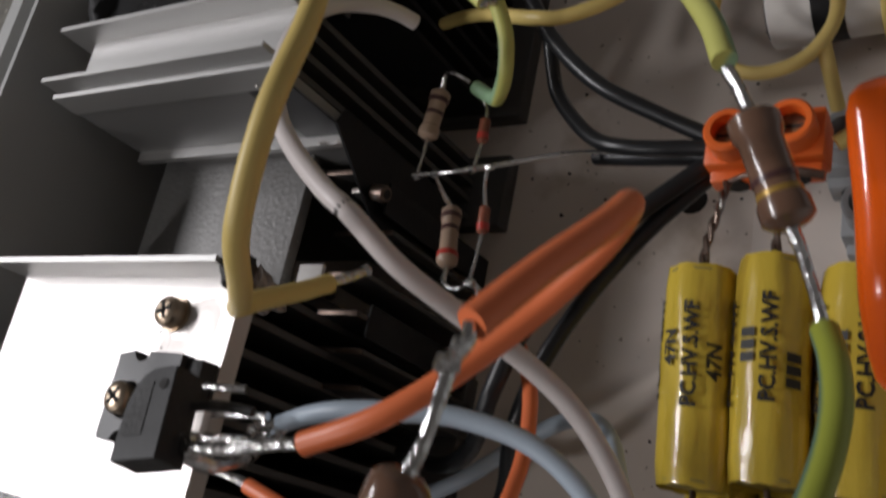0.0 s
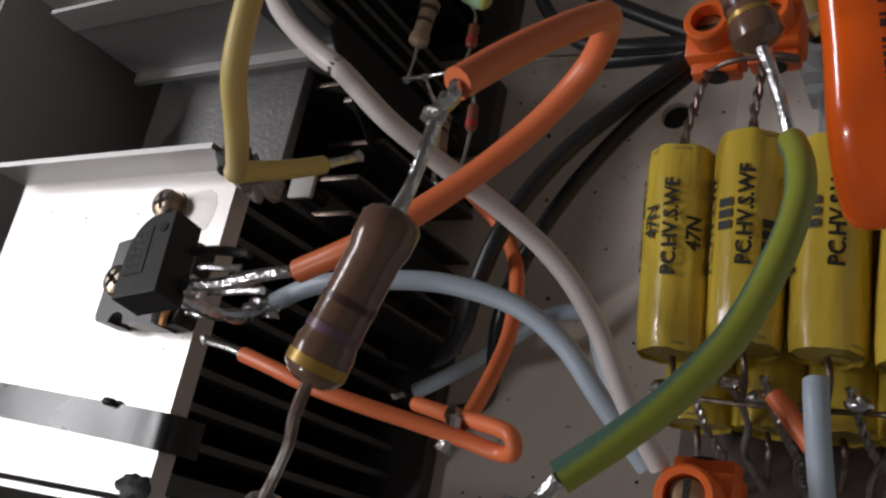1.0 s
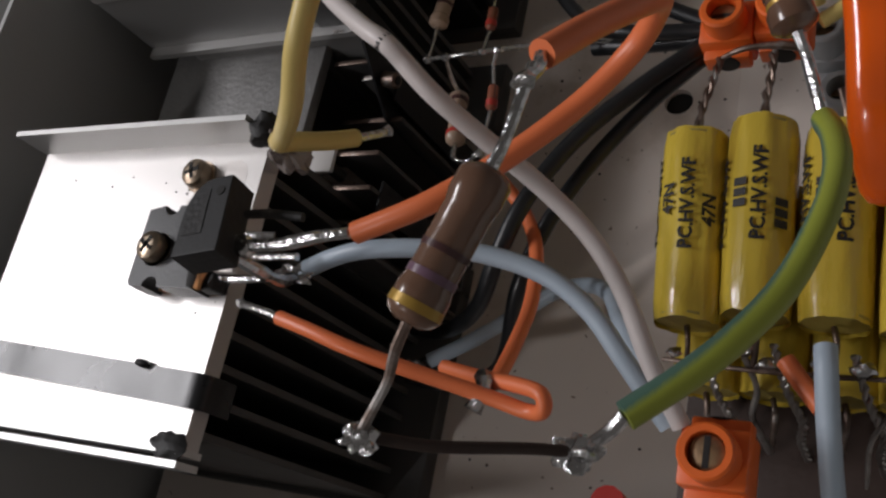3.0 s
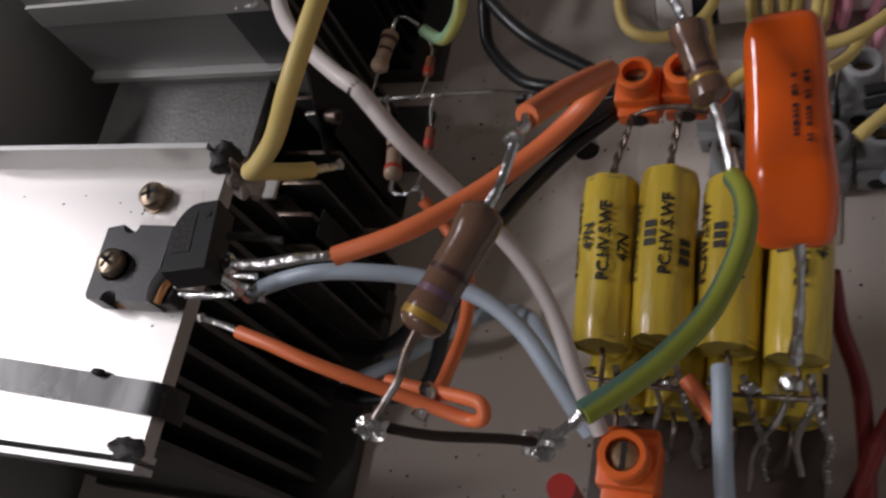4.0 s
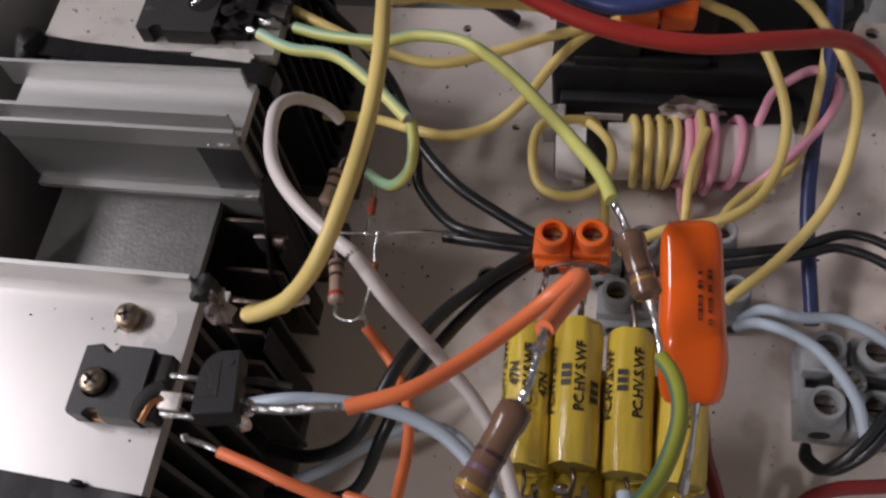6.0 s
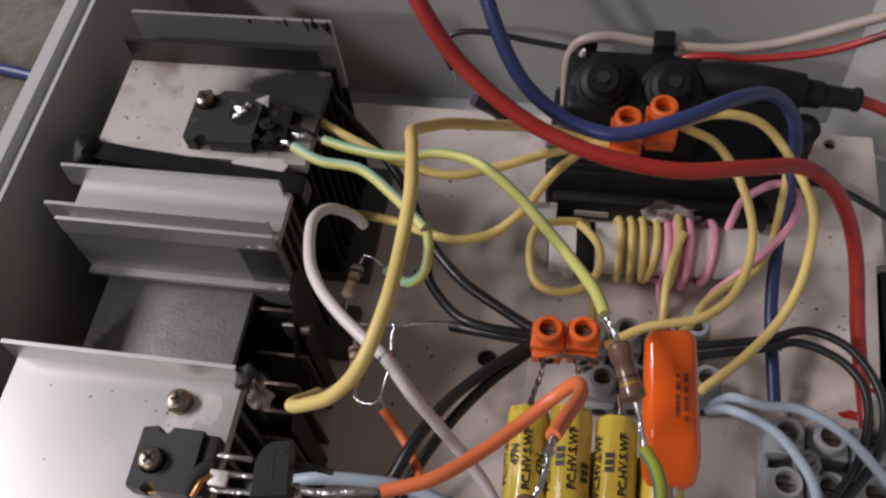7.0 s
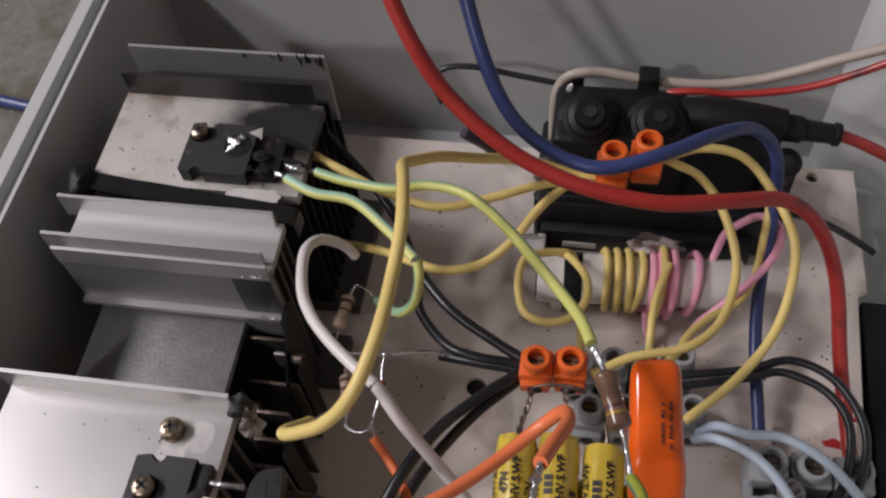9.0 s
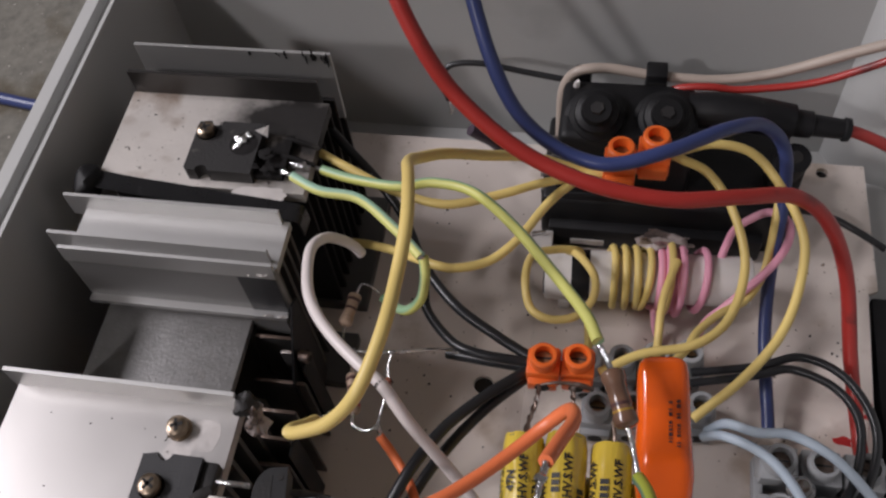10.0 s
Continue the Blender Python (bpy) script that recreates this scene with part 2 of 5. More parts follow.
# ---- building helpers (lengths in millimetres) ----
def part(name, bm, mat, parent=None, label="", smooth=True):
    me = bpy.data.meshes.new(name)
    bm.to_mesh(me)
    bm.free()
    me.materials.append(mat)
    if smooth:
        me.shade_smooth()
        me.set_sharp_from_angle(angle=radians(38))
    ob = new(name, me)
    if parent:
        ob.parent = parent
    if label:
        ob["label"] = label
    return ob


def thing(name, label, category, group="", kind=""):
    return tagged(new(name), label, category, group, kind)


def mm(*p):
    return Vector(p) * MM


def rbox(x0, x1, y0, y1, z0, z1, bevel=0.4, seg=2, bm=None):
    own = bm if bm else bmesh.new()
    r = bmesh.ops.create_cube(own, size=1)
    vs = r["verts"]
    for v in vs:
        v.co = Vector(((x0 + x1) / 2 + v.co.x * (x1 - x0), (y0 + y1) / 2 + v.co.y * (y1 - y0), (z0 + z1) / 2 + v.co.z * (z1 - z0))) * MM
    if bevel:
        es = list({e for v in vs for e in v.link_edges})
        bmesh.ops.bevel(own, geom=es, offset=bevel * MM, segments=seg, profile=0.5, affect="EDGES")
    return own


def turned(p0, p1, profile, seg=20, bm=None):
    """A turned body round the line p0 to p1; profile: (share of the length, radius)."""
    own = bm if bm else bmesh.new()
    a, b = mm(*p0), mm(*p1)
    axis = (b - a).normalized()
    u = axis.orthogonal().normalized()
    w = axis.cross(u)
    rings = []
    for s, r in profile:
        c = a.lerp(b, s)
        rings.append([own.verts.new(c + (u * math.cos(k * math.tau / seg) + w * math.sin(k * math.tau / seg)) * r * MM) for k in range(seg)])
    for q, r in zip(rings, rings[1:]):
        for k in range(seg):
            own.faces.new((q[k], q[(k + 1) % seg], r[(k + 1) % seg], r[k]))
    own.faces.new(rings[0][::-1])
    own.faces.new(rings[-1])
    return own


def rod(p0, p1, r, seg=12, bm=None, round_end=0.0):
    if round_end:
        return turned(p0, p1, ((0, r * 0.6), (round_end, r), (1 - round_end, r), (1, r * 0.6)), seg, bm)
    return turned(p0, p1, ((0, r), (1, r)), seg, bm)


def spline(points, steps=8):
    p = [Vector(q) for q in points]
    p = [p[0] * 2 - p[1], *p, p[-1] * 2 - p[-2]]
    out = []
    for a, b, c, d in zip(p, p[1:], p[2:], p[3:]):
        for k in range(steps):
            u = k / steps
            out.append(0.5 * (2 * b + (c - a) * u + (2 * a - 5 * b + 4 * c - d) * u * u + (3 * b - a - 3 * c + d) * u ** 3))
    out.append(p[-2])
    return out


def hose(points, r, seg=12, steps=8, uneven=0.03, bm=None, seed=0, straight=False):
    own = bm if bm else bmesh.new()
    layer = own.verts.layers.float.get("round") or own.verts.layers.float.new("round")
    pts = [Vector(p) for p in points] if straight else spline(points, steps)
    n = None
    rings = []
    for i, p in enumerate(pts):
        d = (pts[min(i + 1, len(pts) - 1)] - pts[max(i - 1, 0)]).normalized()
        n = (n - d * n.dot(d)).normalized() if n else d.orthogonal().normalized()
        w = d.cross(n)
        rr = r * (1 + uneven * noise.noise(p * 0.15 + Vector((seed, 0, 0))))
        ring = []
        for k in range(seg):
            a = k * math.tau / seg
            v = own.verts.new((p + (n * math.cos(a) + w * math.sin(a)) * rr) * MM)
            v[layer] = 0.5 + 0.5 * math.cos(a + i * 0.03)
            ring.append(v)
        rings.append(ring)
    for q, s in zip(rings, rings[1:]):
        for k in range(seg):
            own.faces.new((q[k], q[(k + 1) % seg], s[(k + 1) % seg], s[k]))
    own.faces.new(rings[0][::-1])
    own.faces.new(rings[-1])
    return own


def blob(c, r, bm=None, seed=1, stretch=(1, 1, 1), rough=0.35, level=2):
    own = bm if bm else bmesh.new()
    res = bmesh.ops.create_icosphere(own, subdivisions=level, radius=1)
    for v in res["verts"]:
        k = 1 + rough * noise.noise(v.co * 1.9 + Vector((seed * 3.1, 0, 0)))
        v.co = (Vector(c) + Vector((v.co.x * stretch[0], v.co.y * stretch[1], v.co.z * stretch[2])) * r * k) * MM
    return own


def twisted(points, r, pitch=3.2, bm=None, seed=0):
    """Two bare strands twisted round each other along a path."""
    own = bm if bm else bmesh.new()
    path = spline(points, 10)
    for strand in (0, math.pi):
        run, last, pts = 0.0, path[0], []
        for p in path:
            run += (p - last).length
            last = p
            a = strand + run / pitch * math.tau + 0.6 * noise.noise(Vector((run * 0.3, seed, 0)))
            pts.append(p + Vector((math.cos(a), 0.4 * math.sin(a), math.sin(a))) * r * 0.95)
        hose(pts, r, 7, 2, 0.35, own, seed, True)
    return own


def wire(name, label, mat, points, r, ends=(), category="wire", group="", seed=0):
    """An insulated wire with, at either end, a bare tinned end towards the point given."""
    ob = part(name, hose(points, r, seed=seed), mat)
    tagged(ob, label, category, group)
    for which, tip in ends:
        a = Vector(points[0] if which == 0 else points[-1])
        t = Vector(tip)
        mid = a.lerp(t, 0.5) + Vector((0.3, 0.2, -0.4))
        bm = hose([a, mid, t], r * 0.5, 8, 5, 0.4, seed=seed + 5)
        blob(t, r * 0.75, bm, seed + 2, (1.2, 1, 0.9), 0.5, 1)
        part("bare_end", bm, M_SOLDER, ob, "tinned bare wire end")
    return ob


def extrude_profile(poly, x0, x1, bm=None):
    """A profile in (y, z) drawn out along x."""
    own = bm if bm else bmesh.new()
    a = [own.verts.new(mm(x0, y, z)) for y, z in poly]
    b = [own.verts.new(mm(x1, y, z)) for y, z in poly]
    for i in range(len(poly)):
        j = (i + 1) % len(poly)
        own.faces.new((a[i], a[j], b[j], b[i]))
    own.faces.new(a[::-1])
    own.faces.new(b)
    bmesh.ops.recalc_face_normals(own, faces=own.faces)
    return own


def lettering(text, size):
    """Flat mesh outline of a text: vertices and faces in millimetres, set from its left end and its middle height."""
    cu = bpy.data.curves.new("t", "FONT")
    cu.body, cu.size, cu.align_y = text, size, "CENTER"
    cu.resolution_u = 2
    cu.offset = 0.034 * size
    ob = bpy.data.objects.new("t", cu)
    scene.collection.objects.link(ob)
    me = ob.evaluated_get(bpy.context.evaluated_depsgraph_get()).to_mesh()
    vs, fs = [v.co.copy() for v in me.vertices], [tuple(p.vertices) for p in me.polygons]
    ob.evaluated_get(bpy.context.evaluated_depsgraph_get()).to_mesh_clear()
    bpy.data.objects.remove(ob)
    return vs, fs

# ---- structure: workshop and open enclosure ----
BOX_L, BOX_R, BOX_B, BOX_F, BOX_FLOOR, BOX_TOP = -132.0, 146.0, 120.0, -168.0, -12.0, 83.0


def structure(name, bm, mat, label, smooth=False):
    return tagged(part(name, bm, mat, smooth=smooth), label, name.split("_")[0], kind="structure")


def workshop():
    structure("ground", rbox(-1400, 1600, -1900, 1900, -80, -50, 0), M_CONC, "grey stained concrete workshop floor")
    structure("wall_east", rbox(1600, 1650, -1900, 1900, -80, 2400, 0), M_ROOM, "plain plaster wall")
    structure("wall_north", rbox(-1400, 1600, 1900, 1950, -80, 2400, 0), M_ROOM, "plain plaster wall")
    bm = rbox(-1400, 1600, -1950, -1900, -80, 1720, 0)
    rbox(-1400, 1600, -1950, -1900, 2080, 2400, 0, bm=bm)
    rbox(-960, 1600, -1950, -1900, 1720, 2080, 0, bm=bm)
    structure("wall_south", bm, M_ROOM, "plaster wall with a small high window opening")
    structure("ceiling", rbox(-1400, 1600, -1900, 1900, 2400, 2440, 0), M_ROOM, "plain pale ceiling")
    bm = rbox(-1450, -1400, -1900, 1900, -80, 900, 0)
    rbox(-1450, -1400, -1900, 1900, 2050, 2400, 0, bm=bm)
    rbox(-1450, -1400, -1900, -800, 900, 2050, 0, bm=bm)
    rbox(-1450, -1400, 650, 1900, 900, 2050, 0, bm=bm)
    structure("wall_west", bm, M_ROOM, "plaster wall with a wide window opening")


def enclosure():
    def wall(name, poly, x0, x1, turn=None):
        bm = extrude_profile(poly, x0, x1)
        if turn:
            bm.transform(turn)
        return structure(name, bm, M_BOX, "light grey moulded plastic enclosure wall")

    # rim section: a thin inner lip, a groove for the seal and a broad outer lip
    def rim(inner, sign):
        o = [(0, BOX_FLOOR - 3), (0, BOX_TOP), (1.3, BOX_TOP), (1.6, BOX_TOP - 3.0), (4.6, BOX_TOP - 3.0), (4.9, BOX_TOP + 0.8), (9.2, BOX_TOP + 0.8), (9.6, BOX_TOP - 6), (5.0, BOX_TOP - 7), (4.0, BOX_FLOOR - 3)]
        return [(inner + sign * d, z) for d, z in o]

    quarter = Matrix.Rotation(radians(90), 4, "Z")
    wall("wall_left", rim(-BOX_L, 1), BOX_F - 9, BOX_B + 9, quarter)
    wall("wall_right", rim(-BOX_R, -1), BOX_F - 9, BOX_B + 9, quarter)
    wall("wall_back", rim(BOX_B, 1), BOX_L, BOX_R)
    wall("wall_front", rim(BOX_F, -1), BOX_L, BOX_R)
    structure("floor", rbox(BOX_L - 3, BOX_R + 3, BOX_F - 3, BOX_B + 3, BOX_FLOOR - 3.5, BOX_FLOOR, 0), M_BOX, "grey plastic floor of the enclosure")
    # moulded corner pillar
    bm = bmesh.new()
    foot = [(117, BOX_B), (121, 112.5), (130, 107.5), (139, 104.5), (BOX_R, 100), (BOX_R, BOX_B)]
    lo = [bm.verts.new(mm(x, y, BOX_FLOOR)) for x, y in foot]
    hi = [bm.verts.new(mm(x, y, BOX_TOP - 4)) for x, y in foot]
    for i in range(len(foot)):
        j = (i + 1) % len(foot)
        bm.faces.new((lo[i], lo[j], hi[j], hi[i]))
    bm.faces.new(hi)
    bm.faces.new(lo[::-1])
    structure("trim", bm, M_BOX, "rounded grey plastic corner pillar of the enclosure", True)


def mounting_plate():
    """Cream painted metal plate with drilled holes, folded lightly along two lines."""
    bm = bmesh.new()
    outer = [(-126, -160), (124, -160), (124, -25), (127, 49), (130.2, 50.5), (129.5, 104.6), (-126, 104.6)]
    holes = [(0, 0, 3.4), (114.4, 100.2, 2.3), (-20, 96, 1.6), (2, 55, 1.3)]
    edges = []
    vs = [bm.verts.new(mm(x, y, 0)) for x, y in outer]
    edges += [bm.edges.new((a, b)) for a, b in zip(vs, vs[1:] + vs[:1])]
    for x, y, r in holes:
        ring = [bm.verts.new(mm(x + r * math.cos(a * math.tau / 18), y + r * math.sin(a * math.tau / 18), 0)) for a in range(18)]
        edges += [bm.edges.new((a, b)) for a, b in zip(ring, ring[1:] + ring[:1])]
    res = bmesh.ops.triangle_fill(bm, use_beauty=True, use_dissolve=False, edges=edges)
    faces = [g for g in res["geom"] if isinstance(g, bmesh.types.BMFace)]
    ext = bmesh.ops.extrude_face_region(bm, geom=faces)
    for v in ext["geom"]:
        if isinstance(v, bmesh.types.BMVert):
            v.co.z -= 2 * MM
    bmesh.ops.recalc_face_normals(bm, faces=bm.faces)
    ob = part("mounting_plate", bm, M_PLATE, smooth=False)
    tagged(ob, "cream painted metal mounting plate with drilled holes", "plate", kind="structure")
    for x, y in ((-118, -153), (118, -153), (-118, 98), (122, 98)):
        part("spacer", turned((x, y, -12), (x, y, -2), ((0, 4), (1, 3.5))), M_BOX, ob)
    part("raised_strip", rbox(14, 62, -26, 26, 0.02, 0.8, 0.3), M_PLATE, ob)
    for x, y, r in holes:
        part("hole_lining", turned((x, y, -9), (x, y, -2.2), ((0, r), (1, r)), 18), M_HOLE, ob, "dark hole below the plate")
    # Plain black strip along the right edge of the plate.
    tagged(part("black_edge_strip", rbox(128, 145, -60, 48.5, -11.9, -1, 1.2), M_BLACK), "black strip beside the mounting plate", "strip")
    for n, (x, y, s) in enumerate(((115.2, -6, 1.9), (121.5, 7, 1.8), (122.6, 3, 1.2))):
        bm = blob((x, y, 0), s, None, n, (1.6, 0.8, 0.12), 0.9, 2)
        tagged(part("paint_spot", bm, M_REDPAINT), "splash of dried red paint on the plate", "paint spot", "paint spots")


workshop()
enclosure()
mounting_plate()


# ---- heatsinks ----
X0, X1 = -118.0, -53.0


def screw(x, y, z, r=2.9, tilt=0):
    t = thing("screw", "yellowed cross-head screw in the heatsink", "screw", "heatsink screws")
    part("screw_head", turned((x, y, z), (x, y, z + 2.8), ((0, r * 0.97), (0.6, r), (0.84, r * 0.9), (0.95, r * 0.7), (1, r * 0.5)), 22), M_BRASS, t)
    part("washer", turned((x, y, z - 0.5), (x, y, z), ((0, r * 1.15), (1, r * 1.15)), 22), M_BRASS, t)
    bm = bmesh.new()
    for a in (tilt, tilt + 90):
        b2 = rbox(-1.7, 1.7, -0.42, 0.42, 2.0, 2.86, 0)
        b2.transform(Matrix.Translation(mm(x, y, z)) @ Matrix.Rotation(radians(a), 4, "Z"))
        me = bpy.data.meshes.new("tmp")
        b2.to_mesh(me)
        b2.free()
        bm.from_mesh(me)
        bpy.data.meshes.remove(me)
    part("cross_recess", bm, M_HOLE, t, smooth=False)
    return t


def heatsink(label, deck, back_lip, front, ys, deck_mat, lip_mat_all, fin_mat, deck_z=72.0):
    """Extruded heatsink: a flat deck with raised lips and thin fins hanging under it."""
    t = thing("heatsink", label, "heatsink", "heatsinks")
    y0, y1 = deck
    part("deck", extrude_profile([(y0, deck_z - 4), (y1, deck_z - 4), (y1, deck_z), (y0, deck_z)], X0 + (2.6 if y0 < 0 else -0.6), X1), deck_mat, t, smooth=False)
    for y, top in back_lip:
        smoked, rear = y == 57.5, y > 60
        low = deck_z - (18 if rear else 4)
        part("lip", extrude_profile([(y, low), (y + 1.5, low), (y + 1.3, top), (y + 0.2, top)], X0 + (1.5 if y < 0 else 0), X1 - (2.6 if smoked else 0)), M_ALU_SMOKED if smoked else lip_mat_all, t, smooth=False)
    for y, top in front:
        part("ridge", extrude_profile([(y - 1.2, deck_z - 5), (y, deck_z - 5), (y, top), (y - 1.2, top)], X0, X1), M_ALU, t, smooth=False)
    fin = None
    for y in ys:
        if fin is None:
            bm = rbox(X0 + 1, X1 - 0.5, -0.7, 0.7, 4, deck_z - 4, 0)
            fin = part("fin", bm, fin_mat, t, "black fin under the deck", smooth=False)
        else:
            f = new("fin", fin.data)
            f.parent = t
            fin = f
        fin.location.y = y * MM
    part("foot", rbox(X0, X1 + 8, ys[0] - 2, ys[-1] + 2, 0, 5, 0.5), M_FIN, t)
    return t


heatsink("aluminium finned heatsink with a bare milled deck", (-104, -45.2), [(-46.4, 80)], [(-104, 73.2), (-106.2, 72.6)], [-101 + 6.1 * k for k in range(10)], M_ALU_DECK, M_ALU, M_FIN)
heatsink("soot-stained aluminium heatsink under the burnt transistor", (22, 57.5), [(57.5, 81), (67, 83.5)], [], [25 + 5.4 * k for k in range(9)], M_ALU_SOOT, M_ALU, M_SOOT)


def middle_heatsink():
    t = thing("heatsink", "aluminium heatsink on edge with a plain vertical face", "heatsink", "heatsinks")
    part("deck", extrude_profile([(-6, 73), (9.5, 73), (9.5, 76), (-6, 76)], X0 + 3, X1), M_ALU, t, smooth=False)
    part("lip", extrude_profile([(8.2, 73), (9.6, 73), (9.4, 82), (8.4, 82)], X0 - 2, X1 - 2), M_ALU, t, smooth=False)
    part("ridge", extrude_profile([(-4.8, 74), (-3.4, 74), (-3.6, 82), (-4.6, 82)], X0 - 2, X1 - 2), M_ALU, t, smooth=False)
    part("ridge", extrude_profile([(-8.6, 74), (-7.2, 76), (-7.4, 80.5), (-8.4, 80.5)], X0 + 2, X1), M_ALU, t, smooth=False)
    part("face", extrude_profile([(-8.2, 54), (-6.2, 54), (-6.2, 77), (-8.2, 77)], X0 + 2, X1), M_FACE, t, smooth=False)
    part("lower_lip", extrude_profile([(-10.6, 53.4), (-6.2, 53.4), (-6.2, 55), (-10.6, 55)], X0 + 2, X1 - 1), M_ALU, t, smooth=False)
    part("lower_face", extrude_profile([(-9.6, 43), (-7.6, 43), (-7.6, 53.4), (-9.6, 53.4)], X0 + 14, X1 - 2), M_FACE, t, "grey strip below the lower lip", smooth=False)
    part("dark_patch", rbox(X1 - 11.5, X1 - 0.4, -8.5, -8.2, 55.2, 75.6, 0), M_EPOXY, t, "dark square patch on the face")
    crumbs_bm = bmesh.new()
    rng = random.Random(3)
    for k in range(16):
        top = k % 3 == 0
        blob((X1 - rng.uniform(0.5, 8.5), -8.8 if top else -10.2, (75.6 if top else 55.2) + rng.uniform(-0.2, 0.4)), rng.uniform(0.25, 0.6), crumbs_bm, k, (1.5, 0.8, 0.8), 0.9, 1)
    part("residue", crumbs_bm, M_PASTE, t, "pale crumbs along the patch edge")
    part("end_plate", extrude_profile([(-26, 12), (-6, 12), (-6, 60), (-10, 62), (-25, 42)], X1 + 1.6, X1 + 2.2), M_BLACK, t, "thin dark end plate", smooth=False)
    fin = None
    for k in range(4):
        if fin is None:
            fin = part("fin", rbox(X0 + 2, X1 - 1, -0.7, 0.7, 4, 73, 0), M_FIN, t, "black fin", smooth=False)
        else:
            fin = new("fin", fin.data)
            fin.parent = t
        fin.location.y = (-4.5 + 4.4 * k) * MM
    part("foot", rbox(X0, X1 + 8, -7, 12, 0, 5, 0.5), M_FIN, t)
    # ledge between the heatsinks
    l = thing("ledge_plate", "grey cast metal ledge between the heatsinks", "plate")
    part("ledge", rbox(-112, -66, -44, -6.4, 47, 50, 0.3), M_ALU_GREY, l)
    part("leg", rbox(-112, -66, -14, -10.5, 0, 47, 0), M_FIN, l)
    part("leg", rbox(-112, -66, -40, -37, 0, 47, 0), M_FIN, l)
    # open-ended lower fins beside the heatsinks, their top edges rubbed bright
    for fins in (((-13, -65, -53, 47), (-17.4, -56, -49, 47), (-24, -64, -48, 40)), ((-36, -58, -46.5, 47), (-44, -57, -46.5, 47), (-51, -57, -45, 45), (-58, -57, -44, 44))):
        c = thing("fin_comb", "black lower fins with rubbed bright top edges", "heatsink fins", "fin combs")
        for y, x0, x1, z in fins:
            f = part("fin", rbox(x0, x1, y - 0.5, y + 0.5, 0, z, 0.15), M_FIN, c)
            part("worn_edge", rbox(x0 + 0.5, x1 - 0.3, y - 0.55, y + 0.55, z - 0.1, z + 0.35, 0.15), M_LEAD, f, "rubbed bright edge")
        y, x0, x1, z = fins[1]
        part("end_web", rbox(x1 - 0.1, x1 + 0.5, y - 4, y + 3, 0, z - 3, 0.2), M_BLACK, c)
    t = thing("stud", "short hollow metal stud at the fin end", "stud")
    part("tube", turned((-50, -18, 47), (-46.6, -18.6, 47), ((0, 1.7), (0.9, 1.8), (1, 1.5)), 18), M_LEAD, t)
    part("bore", turned((-46.7, -18.6, 47), (-46.4, -18.65, 47), ((0, 1.0), (1, 1.0)), 14), M_HOLE, t)
    part("arm", rbox(-50.5, -49.5, -19, -17, 10, 46.5, 0.2), M_FIN, t)


middle_heatsink()
for s in ((-67.5, -53.5, 72.5, 2.9, 20), (-67.6, -70.5, 77.3, 2.9, 60), (-86.4, 38.8, 77, 2.7, 30)):
    screw(*s)


def strap(y0, y1, z):
    t = thing("cable_tie", "flat black nylon strap laid over the heatsink deck", "cable tie", "straps")
    pts = [(X0 - 3, y0 + 1, z - 8), (X0 - 3.6, y0, z + 1), (X0 + 2, y0, z + 1.4)] + [(X0 + 2 + 11 * k, y0 + (y1 - y0) * k / 6, z + 0.6 + 0.3 * math.sin(k)) for k in range(1, 6)] + [(X1 + 0.5, y1, z + 0.4), (X1 + 1.8, y1, z - 3), (X1 + 1.9, y1, z - 7)]
    path = spline(pts, 5)
    bm = bmesh.new()
    prev = None
    for i, p in enumerate(path):
        d = (path[min(i + 1, len(path) - 1)] - path[max(i - 1, 0)]).normalized()
        up = d.cross(Vector((0, 1, 0))) * -1
        ring = [bm.verts.new((p + Vector((0, a, 0)) + up * b) * MM) for a, b in ((-3.1, 0), (-2.7, 0.9), (2.7, 0.9), (3.1, 0))]
        if prev:
            for k in range(4):
                bm.faces.new((prev[k], prev[(k + 1) % 4], ring[(k + 1) % 4], ring[k]))
        prev = ring
    bmesh.ops.recalc_face_normals(bm, faces=bm.faces)
    part("band", bm, M_STRAP, t)
    if y0 < 0:
        part("nub", blob((-67, (y0 + y1) / 2 + 2.4, z + 1.0), 1.0, None, 8, (1.5, 0.8, 0.9), 0.3, 2), M_BLACK, t)
    part("buckle", blob((X0 - 2, y0, z + 0.5), 4.6, None, 3, (0.9, 1.25, 0.9), 0.25, 3), M_BLACK, t)
    return t


strap(-91.5, -94.4, 72.2)
strap(20.4, 14.6, 72.7)


def sooted_corner():
    t = thing("burnt_lug", "black sooty lump of melted insulation on the heatsink corner", "residue", "burnt lumps")
    part("lump", blob((-50.6, -46.6, 76.6), 3.0, None, 4, (1.0, 1.1, 0.9), 0.45, 3), M_BURNT, t)
    part("shrivelled_film", blob((-48.0, -48.6, 72.0), 3.3, None, 12, (0.7, 0.9, 1.5), 0.9, 3), M_FILMSCRAP, t, "shrivelled glossy film")
    t = thing("burnt_lug", "black sooty lump at the front heatsink corner", "residue", "burnt lumps")
    part("lump", blob((-56, -104, 72.3), 2.3, None, 9, (1.7, 1.0, 0.6), 0.4, 3), M_BURNT, t)
    t = thing("solder_tag", "pale metal solder tag with bent edges", "tag")
    part("tag", rbox(-63.4, -57.2, -40.6, -34.2, 47.2, 48.4, 0.3), M_TUBE, t)
    part("stem", rod((-60.5, -37.6, 40), (-60.5, -37.6, 47.3), 1.4), M_FIN, t)


sooted_corner()


